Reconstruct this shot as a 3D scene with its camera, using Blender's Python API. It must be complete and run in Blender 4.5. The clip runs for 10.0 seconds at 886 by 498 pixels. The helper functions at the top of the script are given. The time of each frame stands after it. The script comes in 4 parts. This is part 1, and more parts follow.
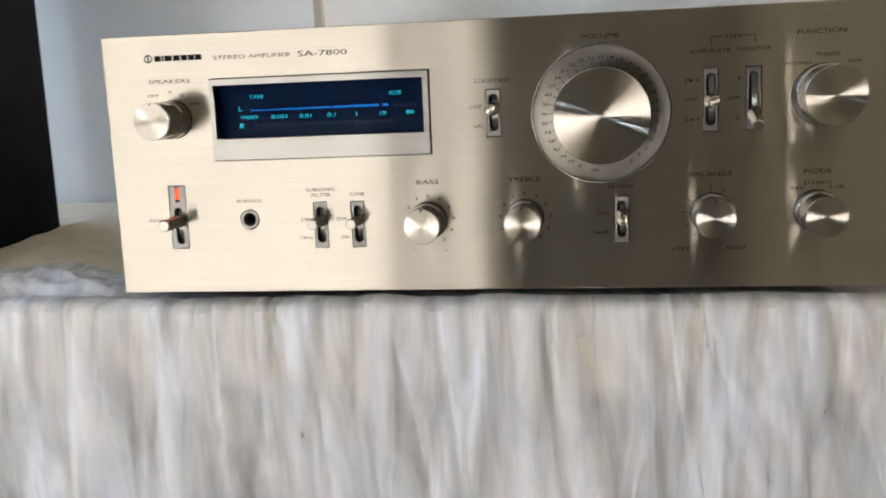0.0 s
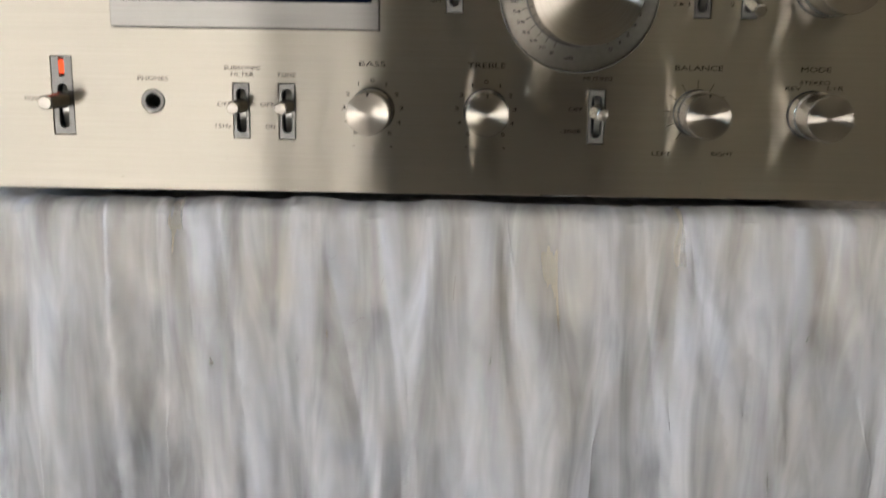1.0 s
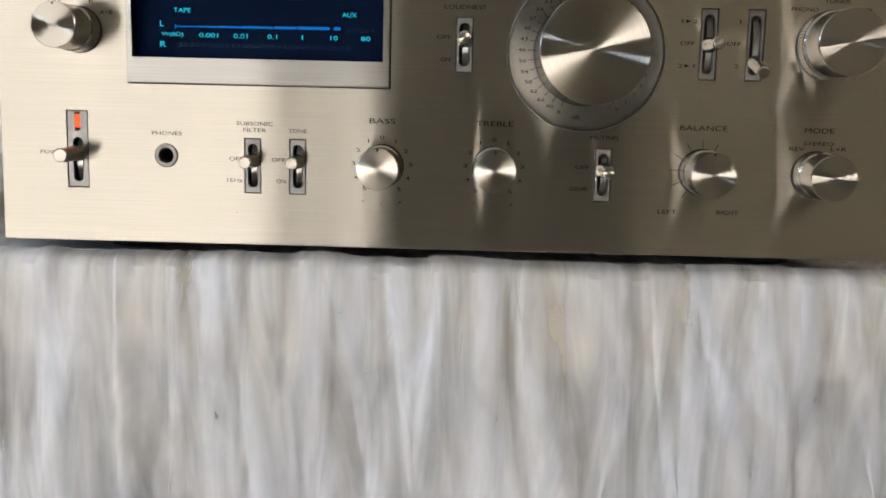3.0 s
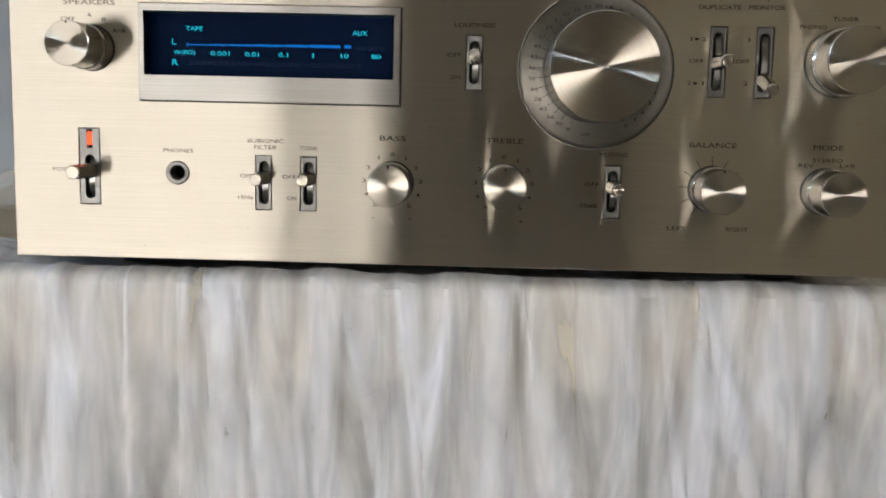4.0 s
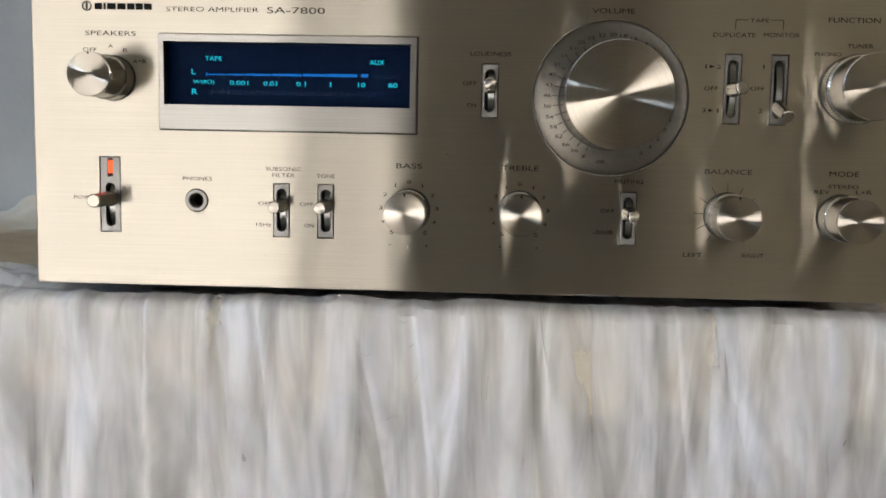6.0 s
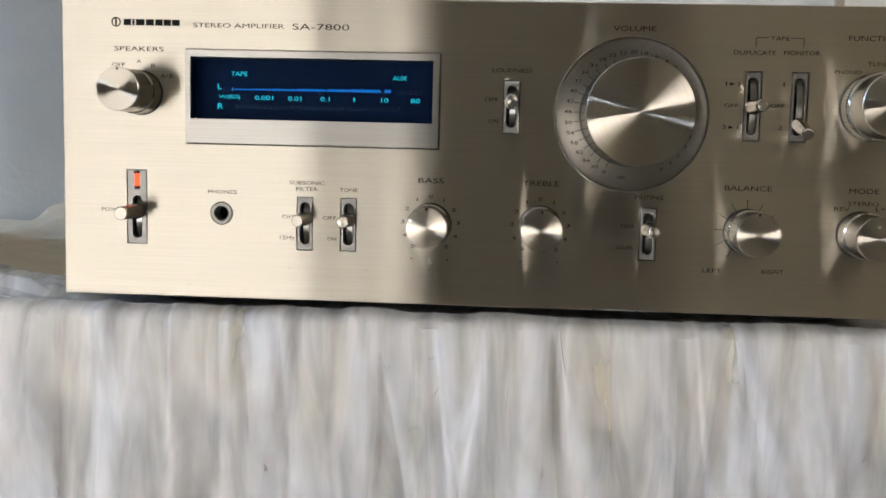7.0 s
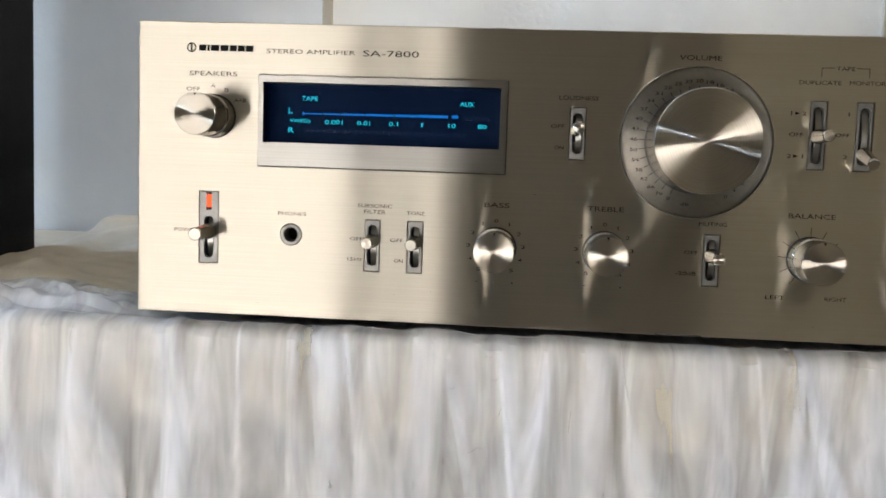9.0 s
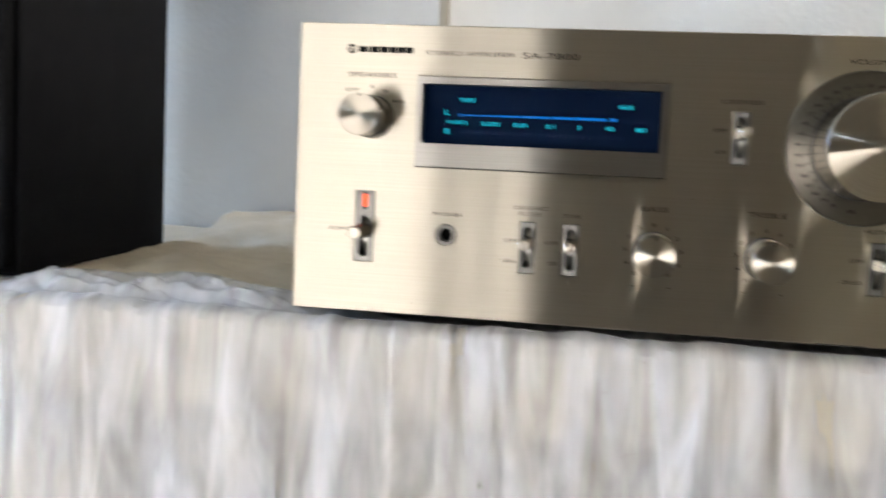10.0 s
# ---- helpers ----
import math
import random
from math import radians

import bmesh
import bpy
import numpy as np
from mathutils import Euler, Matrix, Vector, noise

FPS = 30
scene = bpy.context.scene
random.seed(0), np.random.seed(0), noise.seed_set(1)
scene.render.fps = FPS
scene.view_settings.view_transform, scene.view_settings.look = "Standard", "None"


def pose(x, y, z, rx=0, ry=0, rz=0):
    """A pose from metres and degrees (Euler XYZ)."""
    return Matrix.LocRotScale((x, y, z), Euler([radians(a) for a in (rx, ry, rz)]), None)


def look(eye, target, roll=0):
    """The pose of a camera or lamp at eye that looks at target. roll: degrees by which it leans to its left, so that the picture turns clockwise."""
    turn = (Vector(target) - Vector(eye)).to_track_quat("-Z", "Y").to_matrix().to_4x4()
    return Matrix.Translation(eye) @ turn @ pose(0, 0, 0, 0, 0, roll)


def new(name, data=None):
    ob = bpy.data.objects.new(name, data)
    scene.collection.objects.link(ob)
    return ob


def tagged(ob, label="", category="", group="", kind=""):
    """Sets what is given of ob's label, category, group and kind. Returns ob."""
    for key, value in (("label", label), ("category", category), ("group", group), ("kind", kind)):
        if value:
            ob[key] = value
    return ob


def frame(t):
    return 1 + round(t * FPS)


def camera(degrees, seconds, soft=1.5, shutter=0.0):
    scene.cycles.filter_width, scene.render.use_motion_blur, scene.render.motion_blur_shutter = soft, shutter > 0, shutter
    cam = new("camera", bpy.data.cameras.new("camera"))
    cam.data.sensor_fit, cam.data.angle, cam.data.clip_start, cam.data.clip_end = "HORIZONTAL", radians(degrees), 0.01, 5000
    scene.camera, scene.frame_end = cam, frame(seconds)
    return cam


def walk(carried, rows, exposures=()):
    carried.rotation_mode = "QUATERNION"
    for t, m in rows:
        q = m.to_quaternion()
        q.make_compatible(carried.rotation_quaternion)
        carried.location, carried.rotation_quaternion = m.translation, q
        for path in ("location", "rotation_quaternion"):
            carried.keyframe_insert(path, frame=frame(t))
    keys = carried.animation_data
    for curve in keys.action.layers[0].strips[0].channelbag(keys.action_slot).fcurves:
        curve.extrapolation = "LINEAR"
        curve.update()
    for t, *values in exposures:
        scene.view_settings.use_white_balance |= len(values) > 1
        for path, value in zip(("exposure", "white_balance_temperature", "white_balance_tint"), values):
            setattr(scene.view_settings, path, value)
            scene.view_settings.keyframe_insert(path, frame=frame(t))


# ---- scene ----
cam = camera(49.04, 10.0, soft=1.7, shutter=0.5)
PATH = [
    (0, (0.26485, -0.51178, 0.1127), (-0.0385, 1.4351, -0.2303), -2.48),
    (0.3, (0.25454, -0.49957, 0.11771), (0.0155, 1.4553, -0.2306), -2.10),
    (0.5, (0.23891, -0.4872, 0.11268), (0.0669, 1.4722, -0.2497), -2.32),
    (0.6, (0.23071, -0.47952, 0.10014), (0.1155, 1.486, -0.251), -2.22),
    (0.8, (0.21599, -0.46702, 0.08353), (0.1869, 1.499, -0.2824), -1.01),
    (0.9, (0.2171, -0.45576, 0.0862), (0.1929, 1.495, -0.3543), -0.22),
    (1, (0.2178, -0.44691, 0.07239), (0.1898, 1.506, -0.358), 0.82),
    (1.5, (0.21507, -0.44355, 0.05814), (0.1771, 1.5155, -0.3428), 1.46),
    (2, (0.21777, -0.44636, 0.06208), (0.2011, 1.528, -0.2565), 1.90),
    (2.5, (0.21732, -0.45027, 0.06478), (0.1749, 1.5279, -0.2272), 1.42),
    (3.8, (0.21484, -0.45139, 0.06736), (0.1786, 1.5292, -0.2079), 1.20),
    (4, (0.2141, -0.45203, 0.06639), (0.1638, 1.5309, -0.1892), 1.30),
    (4.5, (0.21323, -0.45428, 0.06968), (0.1435, 1.5293, -0.1765), 1.49),
    (5, (0.21337, -0.45385, 0.0678), (0.1307, 1.5296, -0.1753), 1.20),
    (5.5, (0.21455, -0.45299, 0.06807), (0.138, 1.5323, -0.1618), 0.95),
    (7, (0.21232, -0.45889, 0.07242), (0.0923, 1.5278, -0.1246), 1.39),
    (7.5, (0.21274, -0.45964, 0.06823), (0.0822, 1.526, -0.1324), 1.23),
    (8, (0.21149, -0.45804, 0.0643), (0.0842, 1.5275, -0.1393), 1.27),
    (8.3, (0.20178, -0.46161, 0.07585), (0.0734, 1.5257, -0.1085), 1.08),
    (8.5, (0.20297, -0.46347, 0.0797), (0.044, 1.5235, -0.0838), 1.17),
    (9, (0.19367, -0.4678, 0.07961), (0.0206, 1.5165, -0.1013), 1.95),
    (9.5, (0.1892, -0.4685, 0.07386), (-0.0045, 1.5132, -0.114), 2.67),
    (9.8, (0.16558, -0.47394, 0.082), (-0.0772, 1.4999, -0.1305), 2.55),
    (10, (0.15293, -0.4735, 0.07893), (-0.1636, 1.4925, -0.1077), 2.70),
]
EXPOSURE = 2.15
walk(cam, [(t, look(e, g, r)) for t, e, g, r in PATH],
     [(t, EXPOSURE + d) for t, d in ((0, 0.05), (0.5, 0.0), (1, -0.24), (2, -0.16), (2.5, -0.05), (5.5, 0.0), (8, 0.05), (9, 0.15), (10, 0.24))])

# ---- world, sun, window light and added side lamps ----
world = bpy.data.worlds.new("sky")
scene.world = world
world.use_nodes = True
wn = world.node_tree.nodes
sky = wn.new("ShaderNodeTexSky")
sky.sky_type, sky.sun_disc = "NISHITA", False
SUN_WAY = Vector((0.04, 0.74, -0.66)).normalized()      # the way the sunlight travels
sky.sun_elevation = math.asin(-SUN_WAY.z)
sky.sun_rotation = math.atan2(-SUN_WAY.x, -SUN_WAY.y)
wn["Background"].inputs["Strength"].default_value = 0.05
world.node_tree.links.new(sky.outputs[0], wn["Background"].inputs["Color"])
sun = new("sun", bpy.data.lights.new("sun", "SUN"))
sun.data.energy, sun.data.angle, sun.data.color = 5.0, radians(0.5), (1.0, 0.95, 0.88)
sun.matrix_world = look((-1, -6, 5), Vector((-1, -6, 5)) + SUN_WAY)

FLOOR, CEIL = -0.75, 1.70
ROOM_W, ROOM_E, ROOM_S, WALL = -3.0, 2.6, -2.4, 0.505     # inner faces of the walls
WIN_L, WIN_R, WIN_B, WIN_T = -2.05, -0.03, -0.70, 1.30       # wide window in the south wall
SCREEN_LOW = 0.00                                             # lower edge of an added screen that keeps its light low
lamp = new("window_light", bpy.data.lights.new("window_light", "AREA"))
lamp.data.shape, lamp.data.size, lamp.data.size_y = "RECTANGLE", WIN_R - WIN_L - 0.1, SCREEN_LOW - WIN_B - 0.06
lamp.data.energy, lamp.data.color = 8.2, (0.91, 0.935, 0.975)
lamp.matrix_world = look(((WIN_L + WIN_R) / 2, ROOM_S - 0.11, (SCREEN_LOW + WIN_B) / 2 + 0.02), ((WIN_L + WIN_R) / 2, 0.0, (SCREEN_LOW + WIN_B) / 2 + 0.02))
# added lamp with no seen source: brightens the north wall from the east
lamp = new("east_fill_light", bpy.data.lights.new("east_fill_light", "AREA"))
lamp.data.shape, lamp.data.size, lamp.data.size_y = "RECTANGLE", 0.36, 1.2
lamp.data.energy, lamp.data.color = 10.5, (1.0, 0.94, 0.85)
lamp.matrix_world = look((ROOM_E + 0.02, 0.25, 0.7), (0.0, 0.25, 0.7))
# added lamp with no seen source: blue light for the wall's left side
lamp = new("west_fill_light", bpy.data.lights.new("west_fill_light", "AREA"))
lamp.data.shape, lamp.data.size, lamp.data.size_y = "RECTANGLE", 0.36, 1.2
lamp.data.energy, lamp.data.color = 26.0, (0.44, 0.64, 1.0)
lamp.matrix_world = look((ROOM_W - 0.02, 0.25, 0.7), (0.0, 0.25, 0.7))
HIGH_L, HIGH_R, HIGH_B, HIGH_T = -2.62, -2.24, 0.62, 1.06   # high window in the south wall, towards the west corner
lamp = new("high_window_light", bpy.data.lights.new("high_window_light", "AREA"))
lamp.data.shape, lamp.data.size, lamp.data.size_y = "RECTANGLE", HIGH_R - HIGH_L - 0.06, HIGH_T - HIGH_B - 0.06
lamp.data.energy, lamp.data.color = 8.0, (0.60, 0.77, 1.0)
lamp.matrix_world = look(((HIGH_L + HIGH_R) / 2, ROOM_S - 0.11, (HIGH_B + HIGH_T) / 2), ((HIGH_L + HIGH_R) / 2, 0.0, (HIGH_B + HIGH_T) / 2))


# ---- materials ----
def mat(name, color, rough=0.5, metal=0.0):
    m = bpy.data.materials.new(name)
    m.use_nodes = True
    b = m.node_tree.nodes["Principled BSDF"]
    b.inputs["Base Color"].default_value = (*color, 1)
    b.inputs["Roughness"].default_value = rough
    b.inputs["Metallic"].default_value = metal
    return m


def node(m, kind, **values):
    n = m.node_tree.nodes.new(kind)
    for key, value in values.items():
        n.inputs[key.replace("_", " ")].default_value = value
    return n


def join(m, a, b):
    m.node_tree.links.new(a, b)


def varied(m, low, high, scale, detail=4.0, stretch=(1, 1, 1), bump=0.0, bump_scale=None, rough=None):
    """Two-tone noise in the colour, and a bump of a finer noise."""
    b = m.node_tree.nodes["Principled BSDF"]
    co = node(m, "ShaderNodeTexCoord")
    mp = node(m, "ShaderNodeMapping", Scale=stretch)
    join(m, co.outputs["Object"], mp.inputs["Vector"])
    nz = node(m, "ShaderNodeTexNoise", Scale=scale, Detail=detail, Roughness=0.6)
    join(m, mp.outputs[0], nz.inputs["Vector"])
    ramp = node(m, "ShaderNodeValToRGB")
    ramp.color_ramp.elements[0].position, ramp.color_ramp.elements[1].position = 0.3, 0.7
    ramp.color_ramp.elements[0].color, ramp.color_ramp.elements[1].color = (*low, 1), (*high, 1)
    join(m, nz.outputs["Fac"], ramp.inputs["Fac"])
    join(m, ramp.outputs["Color"], b.inputs["Base Color"])
    if rough:
        mr = node(m, "ShaderNodeMapRange", To_Min=rough[0], To_Max=rough[1])
        join(m, nz.outputs["Fac"], mr.inputs["Value"])
        join(m, mr.outputs[0], b.inputs["Roughness"])
    if bump:
        fine = node(m, "ShaderNodeTexNoise", Scale=bump_scale or scale * 6, Detail=3.0)
        join(m, mp.outputs[0], fine.inputs["Vector"])
        bp = node(m, "ShaderNodeBump", Strength=bump, Distance=0.002)
        join(m, fine.outputs["Fac"], bp.inputs["Height"])
        join(m, bp.outputs[0], b.inputs["Normal"])
    return m


def brushed(name, low, high, axis, rough, aniso, stretch, scale):
    """Brushed or lathe-turned aluminium: highlights spread across the brushing."""
    m = varied(mat(name, low, rough, 1.0), low, high, scale, 3.0, stretch)
    return streaked(m, axis, rough, aniso)


def streaked(m, axis, rough, aniso):
    """Swaps the plain metal for one whose highlight spreads across the brushing."""
    nt = m.node_tree
    color = nt.nodes["Principled BSDF"].inputs["Base Color"].links[0].from_socket
    tan = node(m, "ShaderNodeTangent")
    tan.direction_type, tan.axis = "RADIAL", axis
    g = node(m, "ShaderNodeBsdfAnisotropic", Roughness=rough, Anisotropy=aniso)
    g.distribution = "BECKMANN"
    join(m, color, g.inputs["Color"])
    join(m, tan.outputs[0], g.inputs["Tangent"])
    join(m, g.outputs[0], nt.nodes["Material Output"].inputs["Surface"])
    nt.nodes.remove(nt.nodes["Principled BSDF"])
    return m


ALU = brushed("brushed_panel", (0.43, 0.378, 0.305), (0.475, 0.42, 0.342), "Z", 0.275, 0.84, (6, 6, 900), 2.0)
BEZEL = brushed("brushed_bezel", (0.32, 0.292, 0.26), (0.365, 0.335, 0.30), "Z", 0.28, 0.82, (6, 6, 700), 2.0)


def spun(name, low, high, rough):
    """Lathe-spun aluminium: fine rings about the middle of the cap."""
    m = mat(name, low, rough, 1.0)
    b = m.node_tree.nodes["Principled BSDF"]
    co = node(m, "ShaderNodeTexCoord")
    off = m.node_tree.nodes.new("ShaderNodeVectorMath")
    off.operation = "SUBTRACT"
    off.inputs[1].default_value = (0.5, 0.5, 0.5)
    flat = m.node_tree.nodes.new("ShaderNodeVectorMath")
    flat.operation = "MULTIPLY"
    flat.inputs[1].default_value = (1, 0, 1)
    far = m.node_tree.nodes.new("ShaderNodeVectorMath")
    far.operation = "LENGTH"
    join(m, co.outputs["Generated"], off.inputs[0])
    join(m, off.outputs[0], flat.inputs[0])
    join(m, flat.outputs[0], far.inputs[0])
    nz = m.node_tree.nodes.new("ShaderNodeTexNoise")
    nz.noise_dimensions = "1D"
    nz.inputs["Scale"].default_value, nz.inputs["Detail"].default_value = 90.0, 2.0
    join(m, far.outputs["Value"], nz.inputs["W"])
    ramp = node(m, "ShaderNodeValToRGB")
    ramp.color_ramp.elements[0].position, ramp.color_ramp.elements[1].position = 0.3, 0.7
    ramp.color_ramp.elements[0].color, ramp.color_ramp.elements[1].color = (*low, 1), (*high, 1)
    join(m, nz.outputs["Fac"], ramp.inputs["Fac"])
    join(m, ramp.outputs["Color"], b.inputs["Base Color"])
    streaked(m, "Y", rough, 0.83)
    # the spinning wavers a little round the cap
    sep = m.node_tree.nodes.new("ShaderNodeSeparateXYZ")
    join(m, flat.outputs[0], sep.inputs[0])
    turn = m.node_tree.nodes.new("ShaderNodeMath")
    turn.operation = "ARCTAN2"
    join(m, sep.outputs["X"], turn.inputs[0])
    join(m, sep.outputs["Z"], turn.inputs[1])
    wob = m.node_tree.nodes.new("ShaderNodeTexNoise")
    wob.noise_dimensions = "1D"
    wob.inputs["Scale"].default_value, wob.inputs["Detail"].default_value = 2.5, 1.0
    join(m, turn.outputs[0], wob.inputs["W"])
    spread = node(m, "ShaderNodeMapRange", From_Min=0.25, From_Max=0.75, To_Min=-0.02, To_Max=0.02)
    join(m, wob.outputs["Fac"], spread.inputs["Value"])
    aniso = next(n for n in m.node_tree.nodes if n.bl_idname == "ShaderNodeBsdfAnisotropic")
    join(m, spread.outputs[0], aniso.inputs["Rotation"])
    return m


TURNED = spun("turned_cap", (0.36, 0.31, 0.25), (0.42, 0.365, 0.30), 0.28)
SIDE = brushed("turned_side", (0.43, 0.41, 0.38), (0.52, 0.50, 0.47), "Y", 0.20, 0.45, (1, 900, 1), 2.0)
LEVER_METAL = brushed("lever_metal", (0.52, 0.50, 0.47), (0.62, 0.60, 0.56), "Y", 0.20, 0.45, (1, 700, 1), 2.0)
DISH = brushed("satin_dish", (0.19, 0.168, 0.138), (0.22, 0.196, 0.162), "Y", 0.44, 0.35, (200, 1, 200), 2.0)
CHROME = mat("bright_rim", (0.46, 0.445, 0.415), 0.24, 1.0)
PLATE = varied(mat("satin_plate", (0.3, 0.28, 0.26), 0.42, 0.6), (0.135, 0.122, 0.105), (0.165, 0.15, 0.13), 300)
DRUM = brushed("switch_drum", (0.25, 0.235, 0.21), (0.32, 0.30, 0.27), "X", 0.36, 0.4, (600, 1, 1), 2.0)
DARKLINE = mat("dark_gap", (0.03, 0.028, 0.025), 0.6)
INK = mat("printed_ink", (0.006, 0.0055, 0.005), 0.7)
INK.node_tree.nodes["Principled BSDF"].inputs["Specular IOR Level"].default_value = 0.08
SLOT = mat("slot_black", (0.012, 0.012, 0.013), 0.5)
SLOT.node_tree.nodes["Principled BSDF"].inputs["Specular IOR Level"].default_value = 0.1
RUBBER = varied(mat("rubber", (0.02, 0.02, 0.02), 0.8), (0.015, 0.015, 0.015), (0.03, 0.03, 0.03), 200)
COVER = varied(mat("painted_steel", (0.06, 0.06, 0.06), 0.5), (0.05, 0.05, 0.05), (0.07, 0.068, 0.065), 150, bump=0.2)


def glowing(name, color, strength, base=(0.02, 0.02, 0.02)):
    m = mat(name, base, 0.4)
    b = m.node_tree.nodes["Principled BSDF"]
    b.inputs["Emission Color"].default_value = (*color, 1)
    b.inputs["Emission Strength"].default_value = strength
    b.inputs["Specular IOR Level"].default_value = 0.06
    return m


CYAN = glowing("tube_cyan", (0.01, 0.55, 0.72), 0.27, (0.003, 0.004, 0.006))
# blue glow that stands in for a reflection in the display glass
BLUE = glowing("streak_blue", (0.0, 0.17, 0.62), 0.19, (0.003, 0.004, 0.008))
NAVY = glowing("tube_face", (0.0003, 0.010, 0.045), 0.022, (0.004, 0.007, 0.016))
NAVY.node_tree.nodes["Principled BSDF"].inputs["Roughness"].default_value = 0.08
NAVY.node_tree.nodes["Principled BSDF"].inputs["Specular IOR Level"].default_value = 0.012
RED = glowing("power_glow", (1.0, 0.07, 0.01), 0.40, (0.4, 0.05, 0.02))
PANE = mat("window_glass", (1, 1, 1), 0.0)
PANE.node_tree.nodes["Principled BSDF"].inputs["Transmission Weight"].default_value = 1.0
PANE.node_tree.nodes["Principled BSDF"].inputs["IOR"].default_value = 1.05

TANPAINT = varied(mat("tan_wall_paint", (0.12, 0.1, 0.06), 0.8), (0.41, 0.375, 0.275), (0.47, 0.43, 0.315), 4, bump=0.3, bump_scale=120)
WALLPAINT = varied(mat("orange_peel_paint", (0.74, 0.73, 0.70), 0.7), (0.70, 0.69, 0.66), (0.77, 0.76, 0.73), 6,
                   bump=0.36, bump_scale=150)
ROOMPAINT = varied(mat("room_paint", (0.3, 0.27, 0.22), 0.8), (0.042, 0.031, 0.020), (0.062, 0.047, 0.031), 4, bump=0.3, bump_scale=120)
BATTEN = varied(mat("beige_batten", (0.36, 0.31, 0.24), 0.6), (0.32, 0.27, 0.20), (0.40, 0.35, 0.27), 20, stretch=(1, 1, 0.1))
CEILPAINT = varied(mat("ceiling_paint", (0.7, 0.7, 0.68), 0.9), (0.46, 0.40, 0.31), (0.52, 0.46, 0.36), 8, bump=0.4, bump_scale=90)
CARPET = varied(mat("beige_carpet", (0.5, 0.42, 0.32), 0.95), (0.13, 0.12, 0.098), (0.165, 0.152, 0.125), 60, bump=0.8, bump_scale=500)
PATIO = varied(mat("patio_concrete", (0.4, 0.38, 0.34), 0.9), (0.34, 0.32, 0.29), (0.44, 0.42, 0.38), 3, bump=0.4, bump_scale=60)
WOOD = varied(mat("tan_table_wood", (0.5, 0.4, 0.27), 0.5), (0.56, 0.465, 0.31), (0.66, 0.56, 0.39), 5, 6.0, (1, 12, 12), bump=0.2)
VINYL = varied(mat("black_vinyl", (0.007, 0.007, 0.008), 0.8), (0.006, 0.006, 0.007), (0.009, 0.009, 0.010), 40, bump=0.25, bump_scale=600)
VINYL.node_tree.nodes["Principled BSDF"].inputs["Specular IOR Level"].default_value = 0.06
DARKWOOD = varied(mat("dark_screen_wood", (0.06, 0.04, 0.025), 0.5), (0.045, 0.03, 0.018), (0.075, 0.05, 0.032), 5, 6.0, (12, 12, 1), bump=0.2)
GRILLE = varied(mat("grille_cloth", (0.008, 0.008, 0.009), 0.9), (0.006, 0.006, 0.007), (0.012, 0.012, 0.013), 300, bump=0.6, bump_scale=1500)
GRILLE.node_tree.nodes["Principled BSDF"].inputs["Specular IOR Level"].default_value = 0.06
FRAME = varied(mat("white_frame", (0.7, 0.7, 0.68), 0.4), (0.68, 0.68, 0.66), (0.74, 0.74, 0.72), 10)


